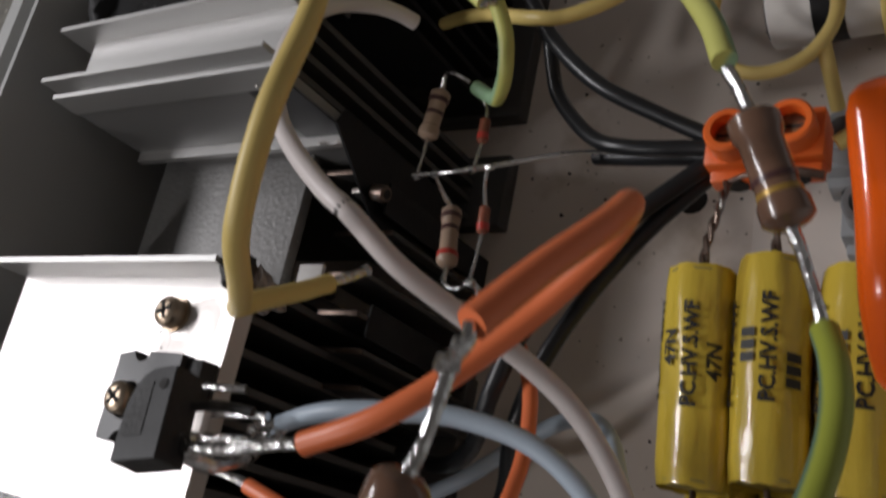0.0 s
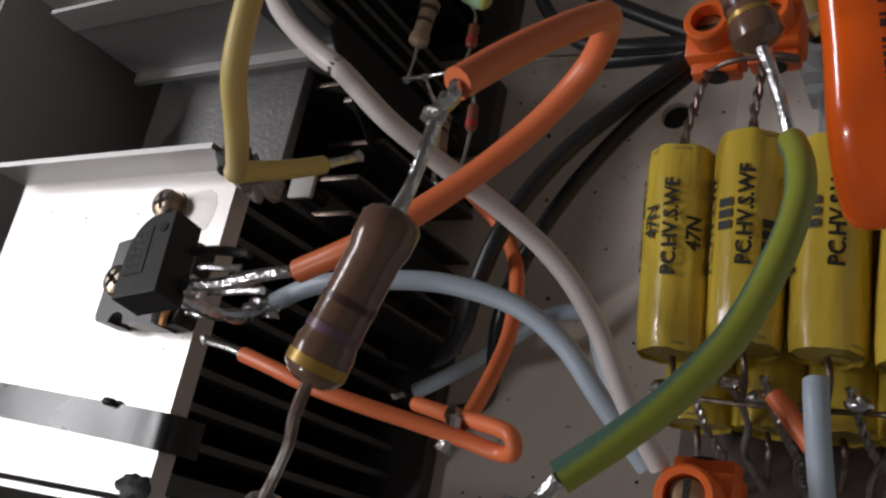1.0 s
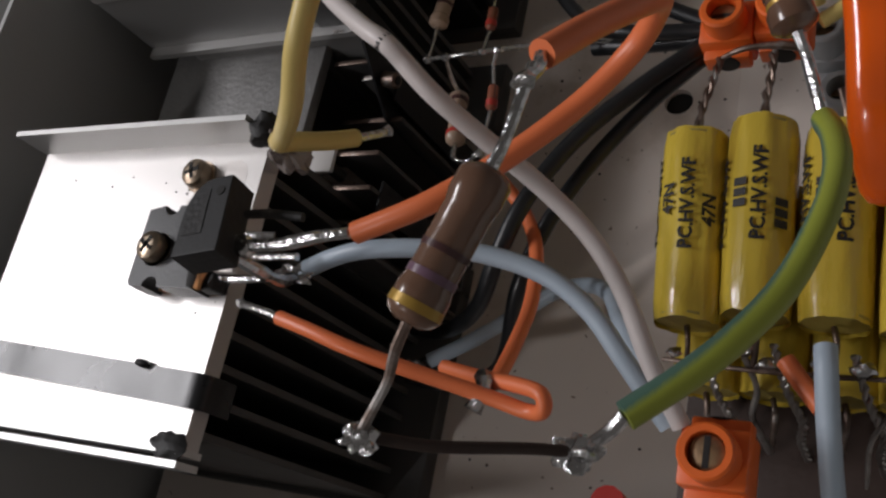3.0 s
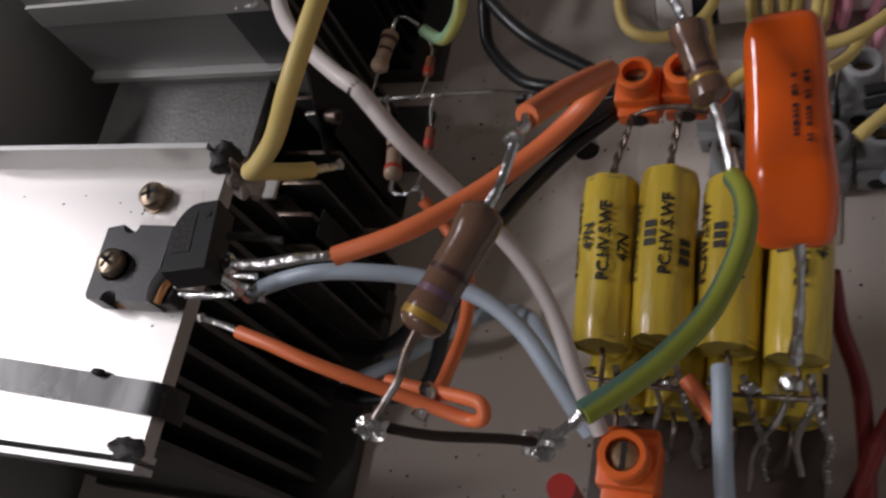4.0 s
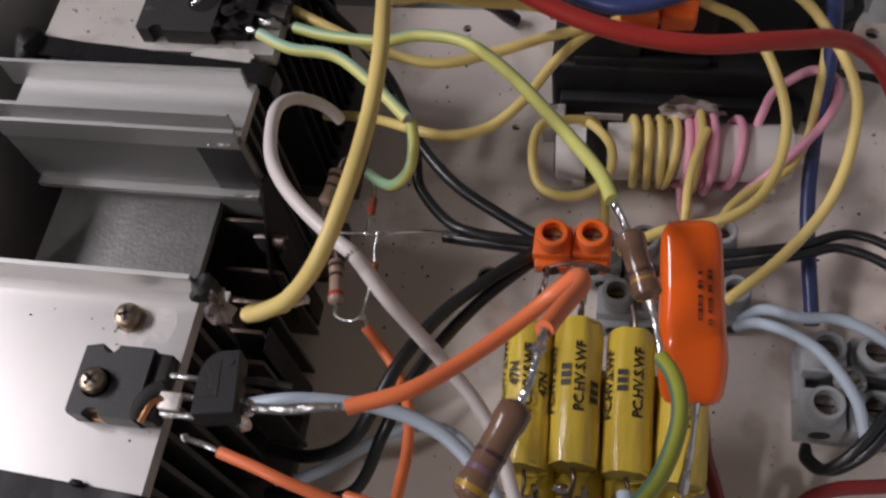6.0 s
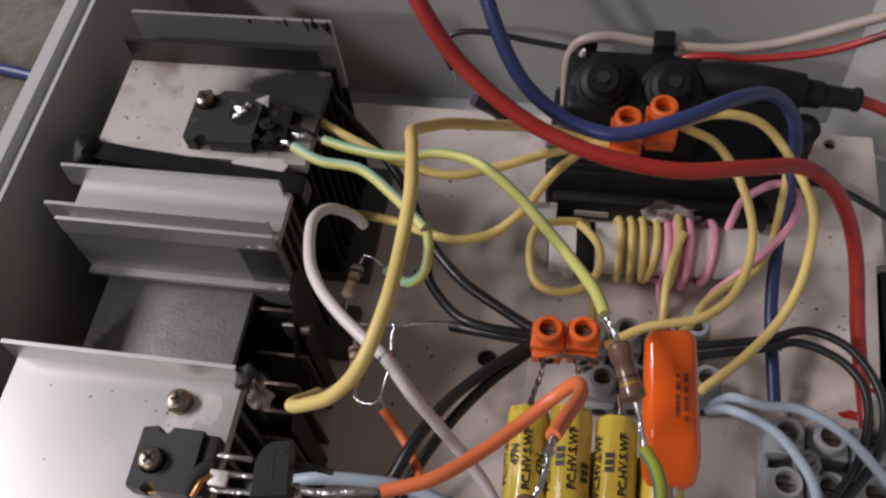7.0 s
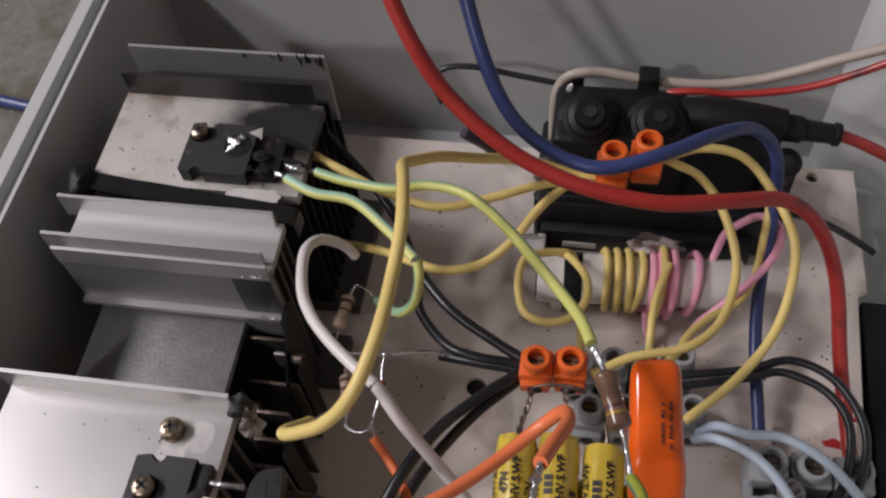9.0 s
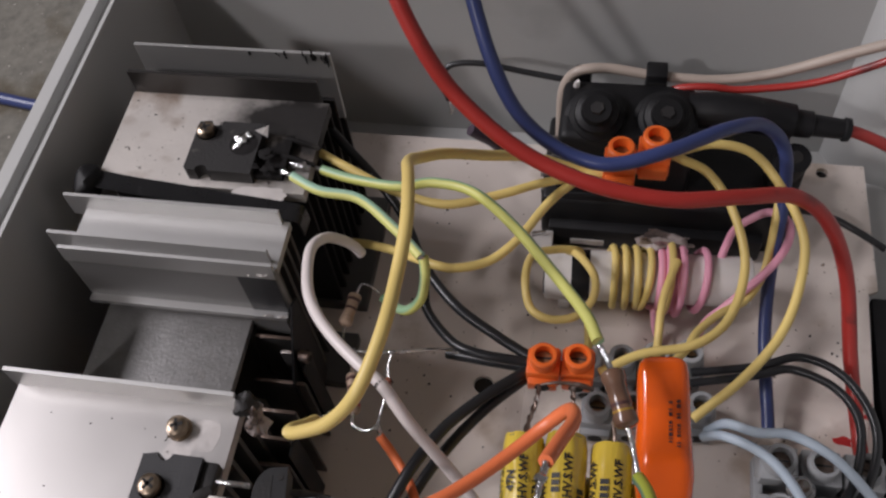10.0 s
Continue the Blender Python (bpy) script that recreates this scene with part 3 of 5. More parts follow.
# ---- power transistors ----
def notch_plate(x0, x1, y0, y1, z0, z1):
    """Package body with two half-round screw notches."""
    out, yc = [], (y0 + y1) / 2
    xn = x0 + 5.6
    for a in range(9):
        t = math.pi * a / 8
        out.append((xn + 1.9 * math.cos(math.pi - t), y0 + 1.9 * math.sin(t)))
    low = [(x0 + 0.6, y0)] + out + [(x1, y0)]
    high = [(x, y1 - (y - y0)) for x, y in reversed(low)]
    bm = bmesh.new()
    pts = low + high[:-1] + [(x0, y1 - 0.8), (x0, y0 + 0.8)]
    a = [bm.verts.new(mm(x, y, z0)) for x, y in pts]
    b = [bm.verts.new(mm(x, y, z1)) for x, y in pts]
    for i in range(len(pts)):
        j = (i + 1) % len(pts)
        bm.faces.new((a[i], a[j], b[j], b[i]))
    bm.faces.new(a[::-1])
    bm.faces.new(b)
    bmesh.ops.recalc_face_normals(bm, faces=bm.faces)
    return bm


def transistor_front():
    t = thing("power_transistor", "cracked grey-black power transistor with its top torn open", "transistor", "power transistors")
    part("package", notch_plate(-72.4, -57, -77.6, -61.8, 72, 77.3), M_EPOXY, t, smooth=False)
    part("backing_tab", rbox(-73, -55, -77, -62.5, 72, 73.2, 0.2), M_COPPER, t, "copper backing tab")
    bm = rbox(-57.5, -53.2, -77.2, -62.2, 72.2, 76.0, 0.4)
    part("torn_body", bm, M_BURNT, t, "torn black body")
    part("crater", hose([(-57.0, -77.2, 75.6), (-56.9, -74.6, 75.8), (-55.4, -71.4, 75.7), (-53.0, -69.6, 75.2)], 2.0, 12, 6, 0.25, seed=2), M_HOLE, t, "dark hollow")
    part("bond_strip", hose([(-55.4, -77.6, 77.0), (-54.6, -75.7, 77.6), (-54.0, -73.8, 77.5), (-52.4, -72.2, 77.0)], 0.7, 8), M_COPPER, t, "bright copper strip")
    part("die_tag", rbox(-53.0, -48.4, -74.4, -70.6, 75.6, 77.2, 0.3), M_SCRAPED, t, "shiny tinned tag")
    for n, (y, x1, z1) in enumerate(((-66.4, -45, 73), (-70.6, -38, 74), (-74.6, -41, 74.4))):
        part("lead", hose([(-54, y, 74.6), (-49, y, 74.4), (x1, y + 0.4, z1)], 0.75, 8, 6, 0.2, seed=n), M_SOLDER, t, "tinned lead")
    return t


def transistor_back():
    t = thing("power_transistor", "burnt black power transistor with soot and molten metal", "transistor", "power transistors")
    part("package", notch_plate(-90, -69, 24.6, 43.6, 72, 77), M_BURNT, t, smooth=False)
    bm = rbox(-76, -60, 26, 42, 72, 74.5, 0.5)
    part("charred_body", bm, M_SOOT, t, "charred body")
    for n, (x, y, s) in enumerate(((-74.6, 36.4, 1.7), (-73.0, 38.4, 1.2), (-75.4, 34.2, 1.0))):
        part("metal_blob", blob((x, y, 77.2), s, None, n + 20, (1.2, 0.9, 0.7), 0.9), M_SOLDER, t, "bright splash of molten metal")
    foil = bmesh.new()
    tip = [foil.verts.new(mm(x, y, z)) for x, y, z in ((-71.6, 40.6, 77.2), (-67.4, 42.2, 78.2), (-66.8, 38.0, 77.3), (-68.6, 38.8, 77.9))]
    foil.faces.new((tip[0], tip[3], tip[1]))
    foil.faces.new((tip[3], tip[2], tip[1]))
    bmesh.ops.solidify(foil, geom=foil.faces[:], thickness=0.25 * MM)
    part("torn_foil", foil, M_TUBE, t, "torn pale metal foil", smooth=False)
    rng = random.Random(9)
    for k in range(9):
        part("char_lump", blob((rng.uniform(-80, -62), rng.uniform(27, 42), 76.6 if k % 2 else 75.2), rng.uniform(0.7, 1.7), None, k + 50, (1.6, 1.2, 0.45), 0.9, 2), M_SOOT, t, "lump of char")
    part("crater", turned((-73.8, 35.4, 76.6), (-73.8, 35.4, 77.3), ((0, 4.2), (0.7, 4.4), (1, 2.8)), 18), M_SOOT, t, "charred crater")
    for n, (y, x1) in enumerate(((41.0, -52), (34.5, -52), (28.5, -55))):
        part("lead", hose([(-66, y, 74), (-60, y - 0.5, 74), (x1, y - 1.5, 72)], 0.75, 8, 6, 0.3, seed=n + 7), M_SOOT, t, "sooty lead")
    part("solder_joint", blob((-56, 31.4, 73.2), 1.7, None, 31, (2.2, 0.8, 0.7), 0.5), M_SOLDER, t, "lumpy solder joint")
    return t


def blown_lid():
    """Upper half of a blown package, held up in the air by its own leads."""
    t = thing("power_transistor", "blown-off black transistor half hanging on its soldered leads", "transistor", "power transistors")
    v = Vector((0.18, -0.97, 0.12)).normalized()
    u = Vector((0.985, 0.18, -0.03))
    u = (u - v * u.dot(v)).normalized()
    m = Matrix.Translation(mm(-29.3, -77.0, 103.2)) @ Matrix((u, v, u.cross(v))).transposed().to_4x4()
    arc = [(-3.5 + 4.0 * (1 - math.cos(k * math.pi / 12)), 0.2 - 6.2 * math.sin(k * math.pi / 12)) for k in range(7)]
    outline = [(-3.7, 6.0), (3.7, 6.0), (3.7, -6.0)] + arc[::-1]

    def slab(shape, w0, w1, bevel):
        bm = bmesh.new()
        top = [bm.verts.new(mm(x, y, w0)) for x, y in shape]
        low = [bm.verts.new(mm(x, y, w1)) for x, y in shape]
        for i in range(len(shape)):
            j = (i + 1) % len(shape)
            bm.faces.new((top[i], top[j], low[j], low[i]))
        bm.faces.new(top[::-1])
        bm.faces.new(low)
        bmesh.ops.recalc_face_normals(bm, faces=bm.faces)
        if bevel:
            bmesh.ops.bevel(bm, geom=list(bm.edges), offset=bevel * MM, segments=2, profile=0.5, affect="EDGES")
        bm.transform(m)
        return bm

    part("package_half", slab(outline, -2.0, 2.6, 0), M_BURNT, t, smooth=False)
    part("face_plate", slab(outline, -2.35, -1.95, 0.12), M_CHAR, t, "smooth black face", smooth=False)
    inner = [(-2.9, 2.9), (0.5, 2.9), (0.5, -4.2)] + [(x * 0.78 - 0.1, y * 0.72) for x, y in arc[4::-1]]
    part("sunk_panel", slab(inner, -2.46, -2.3, 0), M_BURNT, t, "darker sunk panel", smooth=False)
    dot = turned((2.2, -3.6, -2.5), (2.2, -3.6, -2.3), ((0, 0.7), (1, 0.7)), 16)
    dot.transform(m)
    part("moulding_dot", dot, M_HOLE, t, "round mould mark")
    part("lead", hose([(-26.4, -78.6, 101.6), (-23.6, -79.4, 101.6), (-18, -79.2, 101.5), (-12, -78.2, 101.8), (-7.4, -77.5, 101.5)], 0.95, 8, 6, 0.4, seed=3), M_SOLDER, t, "tinned lead soldered to the orange wire")
    part("lead_tag", turned((-24.2, -79.5, 100.6), (-24.2, -79.5, 102.4), ((0, 1.5), (0.7, 1.6), (1, 1.2)), 14), M_STEEL, t, "bright lead tag")
    part("lead", hose([(-26.6, -74.6, 101), (-23, -73.8, 99.4), (-18, -74, 98.6)], 0.7, 8, 6, 0.3, seed=5), M_BURNT, t, "dull blackened lead")
    part("lead", hose([(-26.6, -80.6, 100.6), (-26, -80.8, 95), (-30, -78.6, 86), (-35, -75, 77), (-40, -72, 69.6)], 0.95, 8, 6, 0.6, seed=9), M_SOLDER, t, "tinned lead with lumps of solder")
    part("solder_joint", blob((-41.4, -71.4, 69.0), 1.9, None, 44, (1.7, 0.9, 0.8), 0.6, 3), M_SOLDER, t, "bright lumpy solder joint")


transistor_front()
transistor_back()
blown_lid()


def patch(name, label, category, mat, cx, cy, sx, sy, z, seed, thick=0.07):
    """A thin ragged patch of residue on a flat surface."""
    bm = bmesh.new()
    rim, n = [], 40
    for k in range(n):
        a = k * math.tau / n
        r = 1 + 0.22 * noise.noise(Vector((2.2 * math.cos(a), 2.2 * math.sin(a), seed))) + 0.10 * noise.noise(Vector((7 * math.cos(a), 7 * math.sin(a), seed + 3)))
        q = max(abs(math.cos(a)), abs(math.sin(a))) ** 0.6
        rim.append((cx + sx * math.cos(a) * r / q, cy + sy * math.sin(a) * r / q))
    top = [bm.verts.new(mm(x, y, z + thick)) for x, y in rim]
    low = [bm.verts.new(mm(x, y, z - 0.02)) for x, y in rim]
    bm.faces.new(top)
    for k in range(n):
        bm.faces.new((low[k], low[(k + 1) % n], top[(k + 1) % n], top[k]))
    bmesh.ops.recalc_face_normals(bm, faces=bm.faces)
    return tagged(part(name, bm, mat, smooth=False), label, category)


def soot_streaks():
    """Ragged soot that runs down from the top edge of the rear lip."""
    rng = random.Random(12)
    bm = bmesh.new()
    for k in range(26):
        x = -54 - 26 * rng.random() ** 1.8
        blob((x, 66.95, 83.4 - rng.uniform(0, 1.0 + max(0.0, (x + 70) * 0.16))), rng.uniform(0.35, 0.8), bm, k, (0.55, 0.2, rng.uniform(1.2, 3.2)), 1.0, 2)
    tagged(part("soot_streaks", bm, M_SOOT), "black soot streaks along the rear lip edge", "dirt", kind="stuff")


soot_streaks()
patch("paste_smear", "dried grey heat paste beside the screw", "smear", M_PASTE, -60.2, -54.4, 3.6, 4.2, 72, 3, 0.05)
patch("paste_smear", "thin pale heat paste between screw and transistor", "smear", M_PASTE, -66.2, -59.6, 3.6, 1.9, 72, 8, 0.04)
patch("scraped_patch", "scraped bright metal in front of the burnt transistor", "smear", M_SCRAPED, -66.5, 20.6, 8.0, 3.0, 72, 6, 0.05)
patch("paste_smear", "thin trail of heat paste beside the transistor", "smear", M_PASTE, -67.8, -59.0, 0.7, 2.6, 72, 5)


# ---- yellow capacitors ----
TEXTS = {t: lettering(t, s) for t, s in (("PC.HV.S.WF", 3.25), ("47N", 3.3))}


def capacitor(x, y0, y1, z, r, spin, texts, lean=0.0, label="yellow film capacitor with black print, beside its twins", group="yellow capacitors"):
    t = thing("film_capacitor", label, "capacitor", group)
    a, b = (x, y0, z), (x + lean, y1, z)
    n = 40
    bm = bmesh.new()
    rings = []
    length = y1 - y0
    for i in range(13):
        s = i / 12
        ring = []
        for k in range(n):
            ang = k * math.tau / n
            # the wrap is slightly squared and creased, with its seam along one side
            rr = r * (1 + 0.022 * math.cos(2 * ang + spin) + 0.014 * math.cos(7 * ang + spin * 2) + 0.055 * noise.noise(Vector((x + 3 * math.cos(ang), s * 3, 3 * math.sin(ang)))) - (0.03 if abs(ang - 2.2 - spin * 0.2) < 0.1 else 0))
            if i in (0, 12):
                rr *= 0.94
            rag = 0.35 * noise.noise(Vector((3 * math.cos(ang), 3 * math.sin(ang), x + i))) if i in (0, 12) else 0
            ring.append(bm.verts.new(mm(x + lean * s + rr * math.cos(ang), y0 + length * s + rag, z + rr * math.sin(ang))))
        rings.append(ring)
    for q, w in zip(rings, rings[1:]):
        for k in range(n):
            bm.faces.new((q[k], w[k], w[(k + 1) % n], q[(k + 1) % n]))
    bmesh.ops.recalc_face_normals(bm, faces=bm.faces)
    part("wrap", bm, M_YCAP, t)
    for yy, xx, d in ((y0, x, 0.7), (y1, x + lean, -0.7)):
        part("end_seal", turned((xx, yy + d, z), (xx, yy + d * 1.6, z), ((0, r * 0.94), (1, r * 0.94)), 24), M_YCAP_END, t, "dull resin end")
    for text, ang, along in texts:
        if text == "BAR":
            bm = bmesh.new()
            for j in range(3):
                p = [(along + j * 1.9 + u, v) for u, v in ((0, -1.1), (1.45, -1.1), (1.45, 1.1), (0, 1.1))]
                bm.faces.new([bm.verts.new(mm(x + lean * (q[0] / length) + (r * 1.05 + 0.1) * math.cos(radians(ang) - q[1] / r), y0 + q[0], z + (r * 1.05 + 0.1) * math.sin(radians(ang) - q[1] / r))) for q in p])
        else:
            vs, fs = TEXTS[text]
            bm = bmesh.new()
            made = [bm.verts.new(mm(x + lean * ((along + v.x) / length) + (r * 1.05 + 0.1) * math.cos(radians(ang) + 0.96 * v.y / r), y0 + along + v.x, z + (r * 1.05 + 0.1) * math.sin(radians(ang) + 0.96 * v.y / r))) for v in vs]
            for f in fs:
                if len(set(f)) == len(f):
                    bm.faces.new([made[i] for i in f])
        part("print", bm, M_INK, t, "black print")
    for yy, xx, out in ((y1, x + lean, 1), (y0, x, -1))[0 if x > 35 or z < 40 else 1:]:
        pts = [(xx, yy, z), (xx + 0.6, yy + out * 3, z + 0.4), (xx - 0.4, yy + out * 7, z + (2.5 if out > 0 else -4))]
        part("lead", hose(pts, 0.5, 8, 5, 0.5, seed=int(xx)), M_LEAD, t, "tarnished lead")
    return t


capacitor(20.2, -69, -34, 43, 5.7, 0.4, [("47N", 120, 18), ("PC.HV.S.WF", 86, 11.5), ("PC.HV.S.WF", 154, 13), ("47N", 50, 16)], -2.0)
capacitor(31.0, -67.5, -32.5, 43.4, 5.8, 1.6, [("BAR", 114, 17.5), ("PC.HV.S.WF", 82, 11.5), ("PC.HV.S.WF", 152, 11), ("BAR", 48, 14)], -1.2)
capacitor(42.8, -68, -34, 43, 5.7, 2.7, [("PC.HV.S.WF", 142, 11.5), ("BAR", 108, 18), ("PC.HV.S.WF", 72, 12)], -0.6)
capacitor(54.5, -69, -34, 42.6, 5.7, 0.9, [("BAR", 122, 19), ("PC.HV.S.WF", 86, 12), ("47N", 52, 18)], 0.4)
for n, x in enumerate((21.5, 32.6, 43.6, 53.4)):
    capacitor(x, -77, -40, 31, 5.6, n * 1.1, [], 0, "yellow film capacitor half hidden under the others", "lower yellow capacitors")


def cap_bench():
    t = thing("circuit_board", "dark brown board under the yellow capacitors", "circuit board")
    part("board", rbox(16, 60, -122, -64, 20, 22, 0.3), M_BROWN, t)
    for x, y in ((19, -118), (57, -118), (19, -68), (57, -68)):
        part("pillar", rod((x, y, 0), (x, y, 20), 2.2), M_TUBE, t)
    for n, (x, y) in enumerate(((26, -80), (37, -79), (49, -80), (60, -79))):
        pts = [(x - 3, y + 8, 42), (x - 1.2, y + 2, 38), (x + 0.8, y - 2, 33), (x, y - 4, 28), (x + 0.5, y - 6, 22)]
        tagged(part("twisted_lead", twisted(pts, 0.45, 3.4, None, n), M_TIN), "twisted tinned leads below the capacitors", "lead", "twisted leads")
    tagged(part("bus_wire", hose([(16, -74, 40), (30, -75, 40.5), (44, -75, 40), (58, -75, 41)], 0.5, 8, 6, 0.6), M_LEAD), "tarnished bus wire joining capacitor ends", "wire")
    for n, (x, y, z, s) in enumerate(((18, -73, 41, 1.1), (29, -72, 42, 1.6), (33, -74, 40.5, 1.3), (41, -73.4, 42.4, 1.3), (47, -74, 41, 1.5), (54, -73, 43, 1.9), (58, -75, 40, 1.2))):
        tagged(part("solder_joint", blob((x, y, z), s, None, n + 90, (1.3, 0.8, 0.9), 0.6, 2), M_SOLDER), "lumpy solder joint at the capacitor ends", "solder", "solder joints")
    for n, pts in enumerate(([(29, -72, 42), (31, -77, 37), (30, -81, 33), (32, -85, 26)], [(54, -73, 43), (52, -78, 38), (48, -83, 33), (47, -89, 26)], [(58, -75, 40), (55, -81, 35), (56, -86, 30)])):
        tagged(part("twisted_lead", hose(pts, 0.5, 8, 7, 0.9, seed=n + 50), M_TIN), "thin crooked tinned lead below the capacitors", "lead", "twisted leads")
    wire("hook_up_wire", "short orange wire stub between the capacitors", M_ORANGE, [(36.6, -74.6, 46), (39.6, -78.4, 46.3), (42.4, -81.8, 46.8)], 1.5, category="wire", group="orange wires")


cap_bench()
for n, (p, q) in enumerate((((18.2, -34, 43), (20.6, -17.5, 43)), ((29.8, -32.6, 43.4), (30, -16.6, 43.6)))):
    a, c = Vector(p), Vector(q)
    pts = [a, a.lerp(c, 0.25) + Vector((0, 0, 2)), a.lerp(c, 0.6) + Vector((0.6, 0, 2.6)), c]
    tagged(part("capacitor_lead", twisted(pts, 0.42, 6.0, None, n), M_LEAD), "brown tarnished lead up to the orange terminal", "lead", "twisted leads")
tagged(part("solder_joint", hose([(20.6, -17.5, 43), (25, -17.2, 45), (31, -17, 45), (36, -17.6, 44)], 0.55, 8, 6, 0.9, seed=8), M_LEAD), "messy soldered joint in front of the orange terminal", "solder")


# ---- terminal blocks ----
def screw_terminal(centres, size, z0, z1, mat, label, group="orange terminal blocks", depth=0.72, slot=(0.8, 0.12), open_mouths=True):
    t = thing("terminal_block", label, "terminal block", group)
    for x, y in centres:
        part("housing", rbox(x - size * 0.48, x + size * 0.48, y - size * 0.42, y + size * 0.42, z0, z0 + (z1 - z0) * 0.62, 0.6), mat, t)
        part("wire_entry", rbox(x - size * 0.42, x + size * 0.42, y - size * 0.62, y + size * 0.62, z0 + 0.8, z0 + (z1 - z0) * 0.4, 0.5), mat, t)
        for side in (-1, 1) if open_mouths else (1,):
            part("entry_hole", turned((x, y + side * size * 0.60, z0 + (z1 - z0) * 0.24), (x, y + side * (size * 0.62 + 0.12), z0 + (z1 - z0) * 0.24), ((0, size * 0.22), (1, size * 0.22)), 14), M_HOLE, t)
    for (x, y), (u, v) in zip(centres, centres[1:]):
        part("bridge", rbox((x + u) / 2 - 1.6, (x + u) / 2 + 1.6, (y + v) / 2 - 1.3, (y + v) / 2 + 1.3, z0 + 0.6, z0 + (z1 - z0) * 0.5, 0.3), mat, t)
    for x, y in centres:
        b2 = bmesh.new()
        n = 22
        r0, r1 = size * 0.40, size * 0.27
        prof = [(z0 + (z1 - z0) * 0.45, r0), (z1 - 0.4, r0), (z1, r0 - 0.4), (z1, r1), (z0 + (z1 - z0) * 0.62, r1 * 0.96)]
        rings = [[b2.verts.new(mm(x + r * math.cos(k * math.tau / n), y + r * math.sin(k * math.tau / n), z)) for k in range(n)] for z, r in prof]
        for q, w in zip(rings, rings[1:]):
            for k in range(n):
                b2.faces.new((q[k], q[(k + 1) % n], w[(k + 1) % n], w[k]))
        part("screw_collar", b2, mat, t)
        zz = z0 + (z1 - z0) * depth
        s = part("clamp_screw", turned((x, y, zz), (x, y, zz + 0.9), ((0, r1 * 0.9), (0.7, r1 * 0.9), (1, r1 * 0.75)), 18), M_DULLBRASS, t, "dull brass clamp screw")
        part("slot", rbox(x - r1 * slot[0], x + r1 * slot[0], y - r1 * slot[1], y + r1 * slot[1], zz + 0.85, zz + 0.98, 0), M_HOLE, s)
    return t


screw_terminal([(21.2, -10.6), (31.0, -9.8)], 10, 37, 49, M_TERM, "two-way orange screw terminal block with black wires")
screw_terminal([(38.2, 47.6), (48.2, 52.6)], 10, 58, 73, M_TERM, "two-way orange screw terminal block beside the black transformer", open_mouths=False)
screw_terminal([(29.2, -92)], 10.5, 46, 59, M_TERM, "single orange screw terminal below the capacitors", depth=0.86, slot=(0.16, 0.8))
screw_terminal([(34 + 10.5 * k, 4 + 2.1 * k) for k in range(4)], 10.5, 0.8, 20, M_GREYT, "grey screw terminal strip under the orange capacitor", group="grey terminal strips")
screw_terminal([(38 + 10.5 * k, -10 + 1.2 * k) for k in range(4)], 10.5, 0.8, 18, M_GREYT, "grey screw terminal strip under the orange capacitor", group="grey terminal strips")


def double_strip():
    """Double-row terminal strip: two rows of round collars on a moulded base, bolted through the middle."""
    t = thing("terminal_block", "large grey double-row terminal strip with pale blue wires", "terminal block", "grey terminal strips")
    part("base", rbox(86.4, 124.5, -41.6, -16.4, 0.1, 5, 0.6), M_GREYT, t)
    for y, x0 in ((-21.4, 92.4), (-36.6, 91.6)):
        for k in range(3):
            x = x0 + 12.2 * k
            part("housing", rbox(x - 5.6, x + 5.6, y - 5.4, y + 5.4, 4.6, 14.5, 0.7), M_GREYT, t)
            bm = bmesh.new()
            prof = ((12, 5.0), (18.4, 4.7), (19, 4.3), (19, 3.3), (15.6, 3.1))
            rings = [[bm.verts.new(mm(x + r * math.cos(j * math.tau / 24), y + r * math.sin(j * math.tau / 24), z)) for j in range(24)] for z, r in prof]
            for q, w in zip(rings, rings[1:]):
                for j in range(24):
                    bm.faces.new((q[j], q[(j + 1) % 24], w[(j + 1) % 24], w[j]))
            part("screw_collar", bm, M_GREYT, t)
            sc = part("clamp_screw", turned((x, y, 15.0), (x, y, 16.2), ((0, 3.0), (0.8, 3.0), (1, 2.6)), 18), M_LEAD, t, "dull clamp screw")
            part("slot", rbox(x - 2.4, x + 2.4, y - 0.35, y + 0.35, 16.15, 16.3, 0), M_HOLE, sc)
            side = 1 if y > -30 else -1
            part("wire_mouth", turned((x, y + side * 5.35, 9), (x, y + side * 5.6, 9), ((0, 2.7), (1, 2.7)), 16), M_HOLE, t)
    part("rib", rbox(85.6, 88.4, -33, -25, 4.6, 10, 0.5), M_GREYT, t)


double_strip()
nut = thing("bolt", "plated hexagon nut and washer through the grey terminal strip", "bolt")
part("washer", turned((98.2, -28.9, 14.0), (98.2, -28.9, 14.8), ((0, 4.3), (1, 4.2)), 24), M_STEEL, nut)
part("nut", turned((98.2, -28.9, 14.8), (98.2, -28.9, 17.2), ((0, 3.5), (0.85, 3.5), (1, 3.0)), 6), M_STEEL, nut, smooth=False)
part("stud", rod((98.2, -28.9, 3), (98.2, -28.9, 18.2), 1.9), M_LEAD, nut)


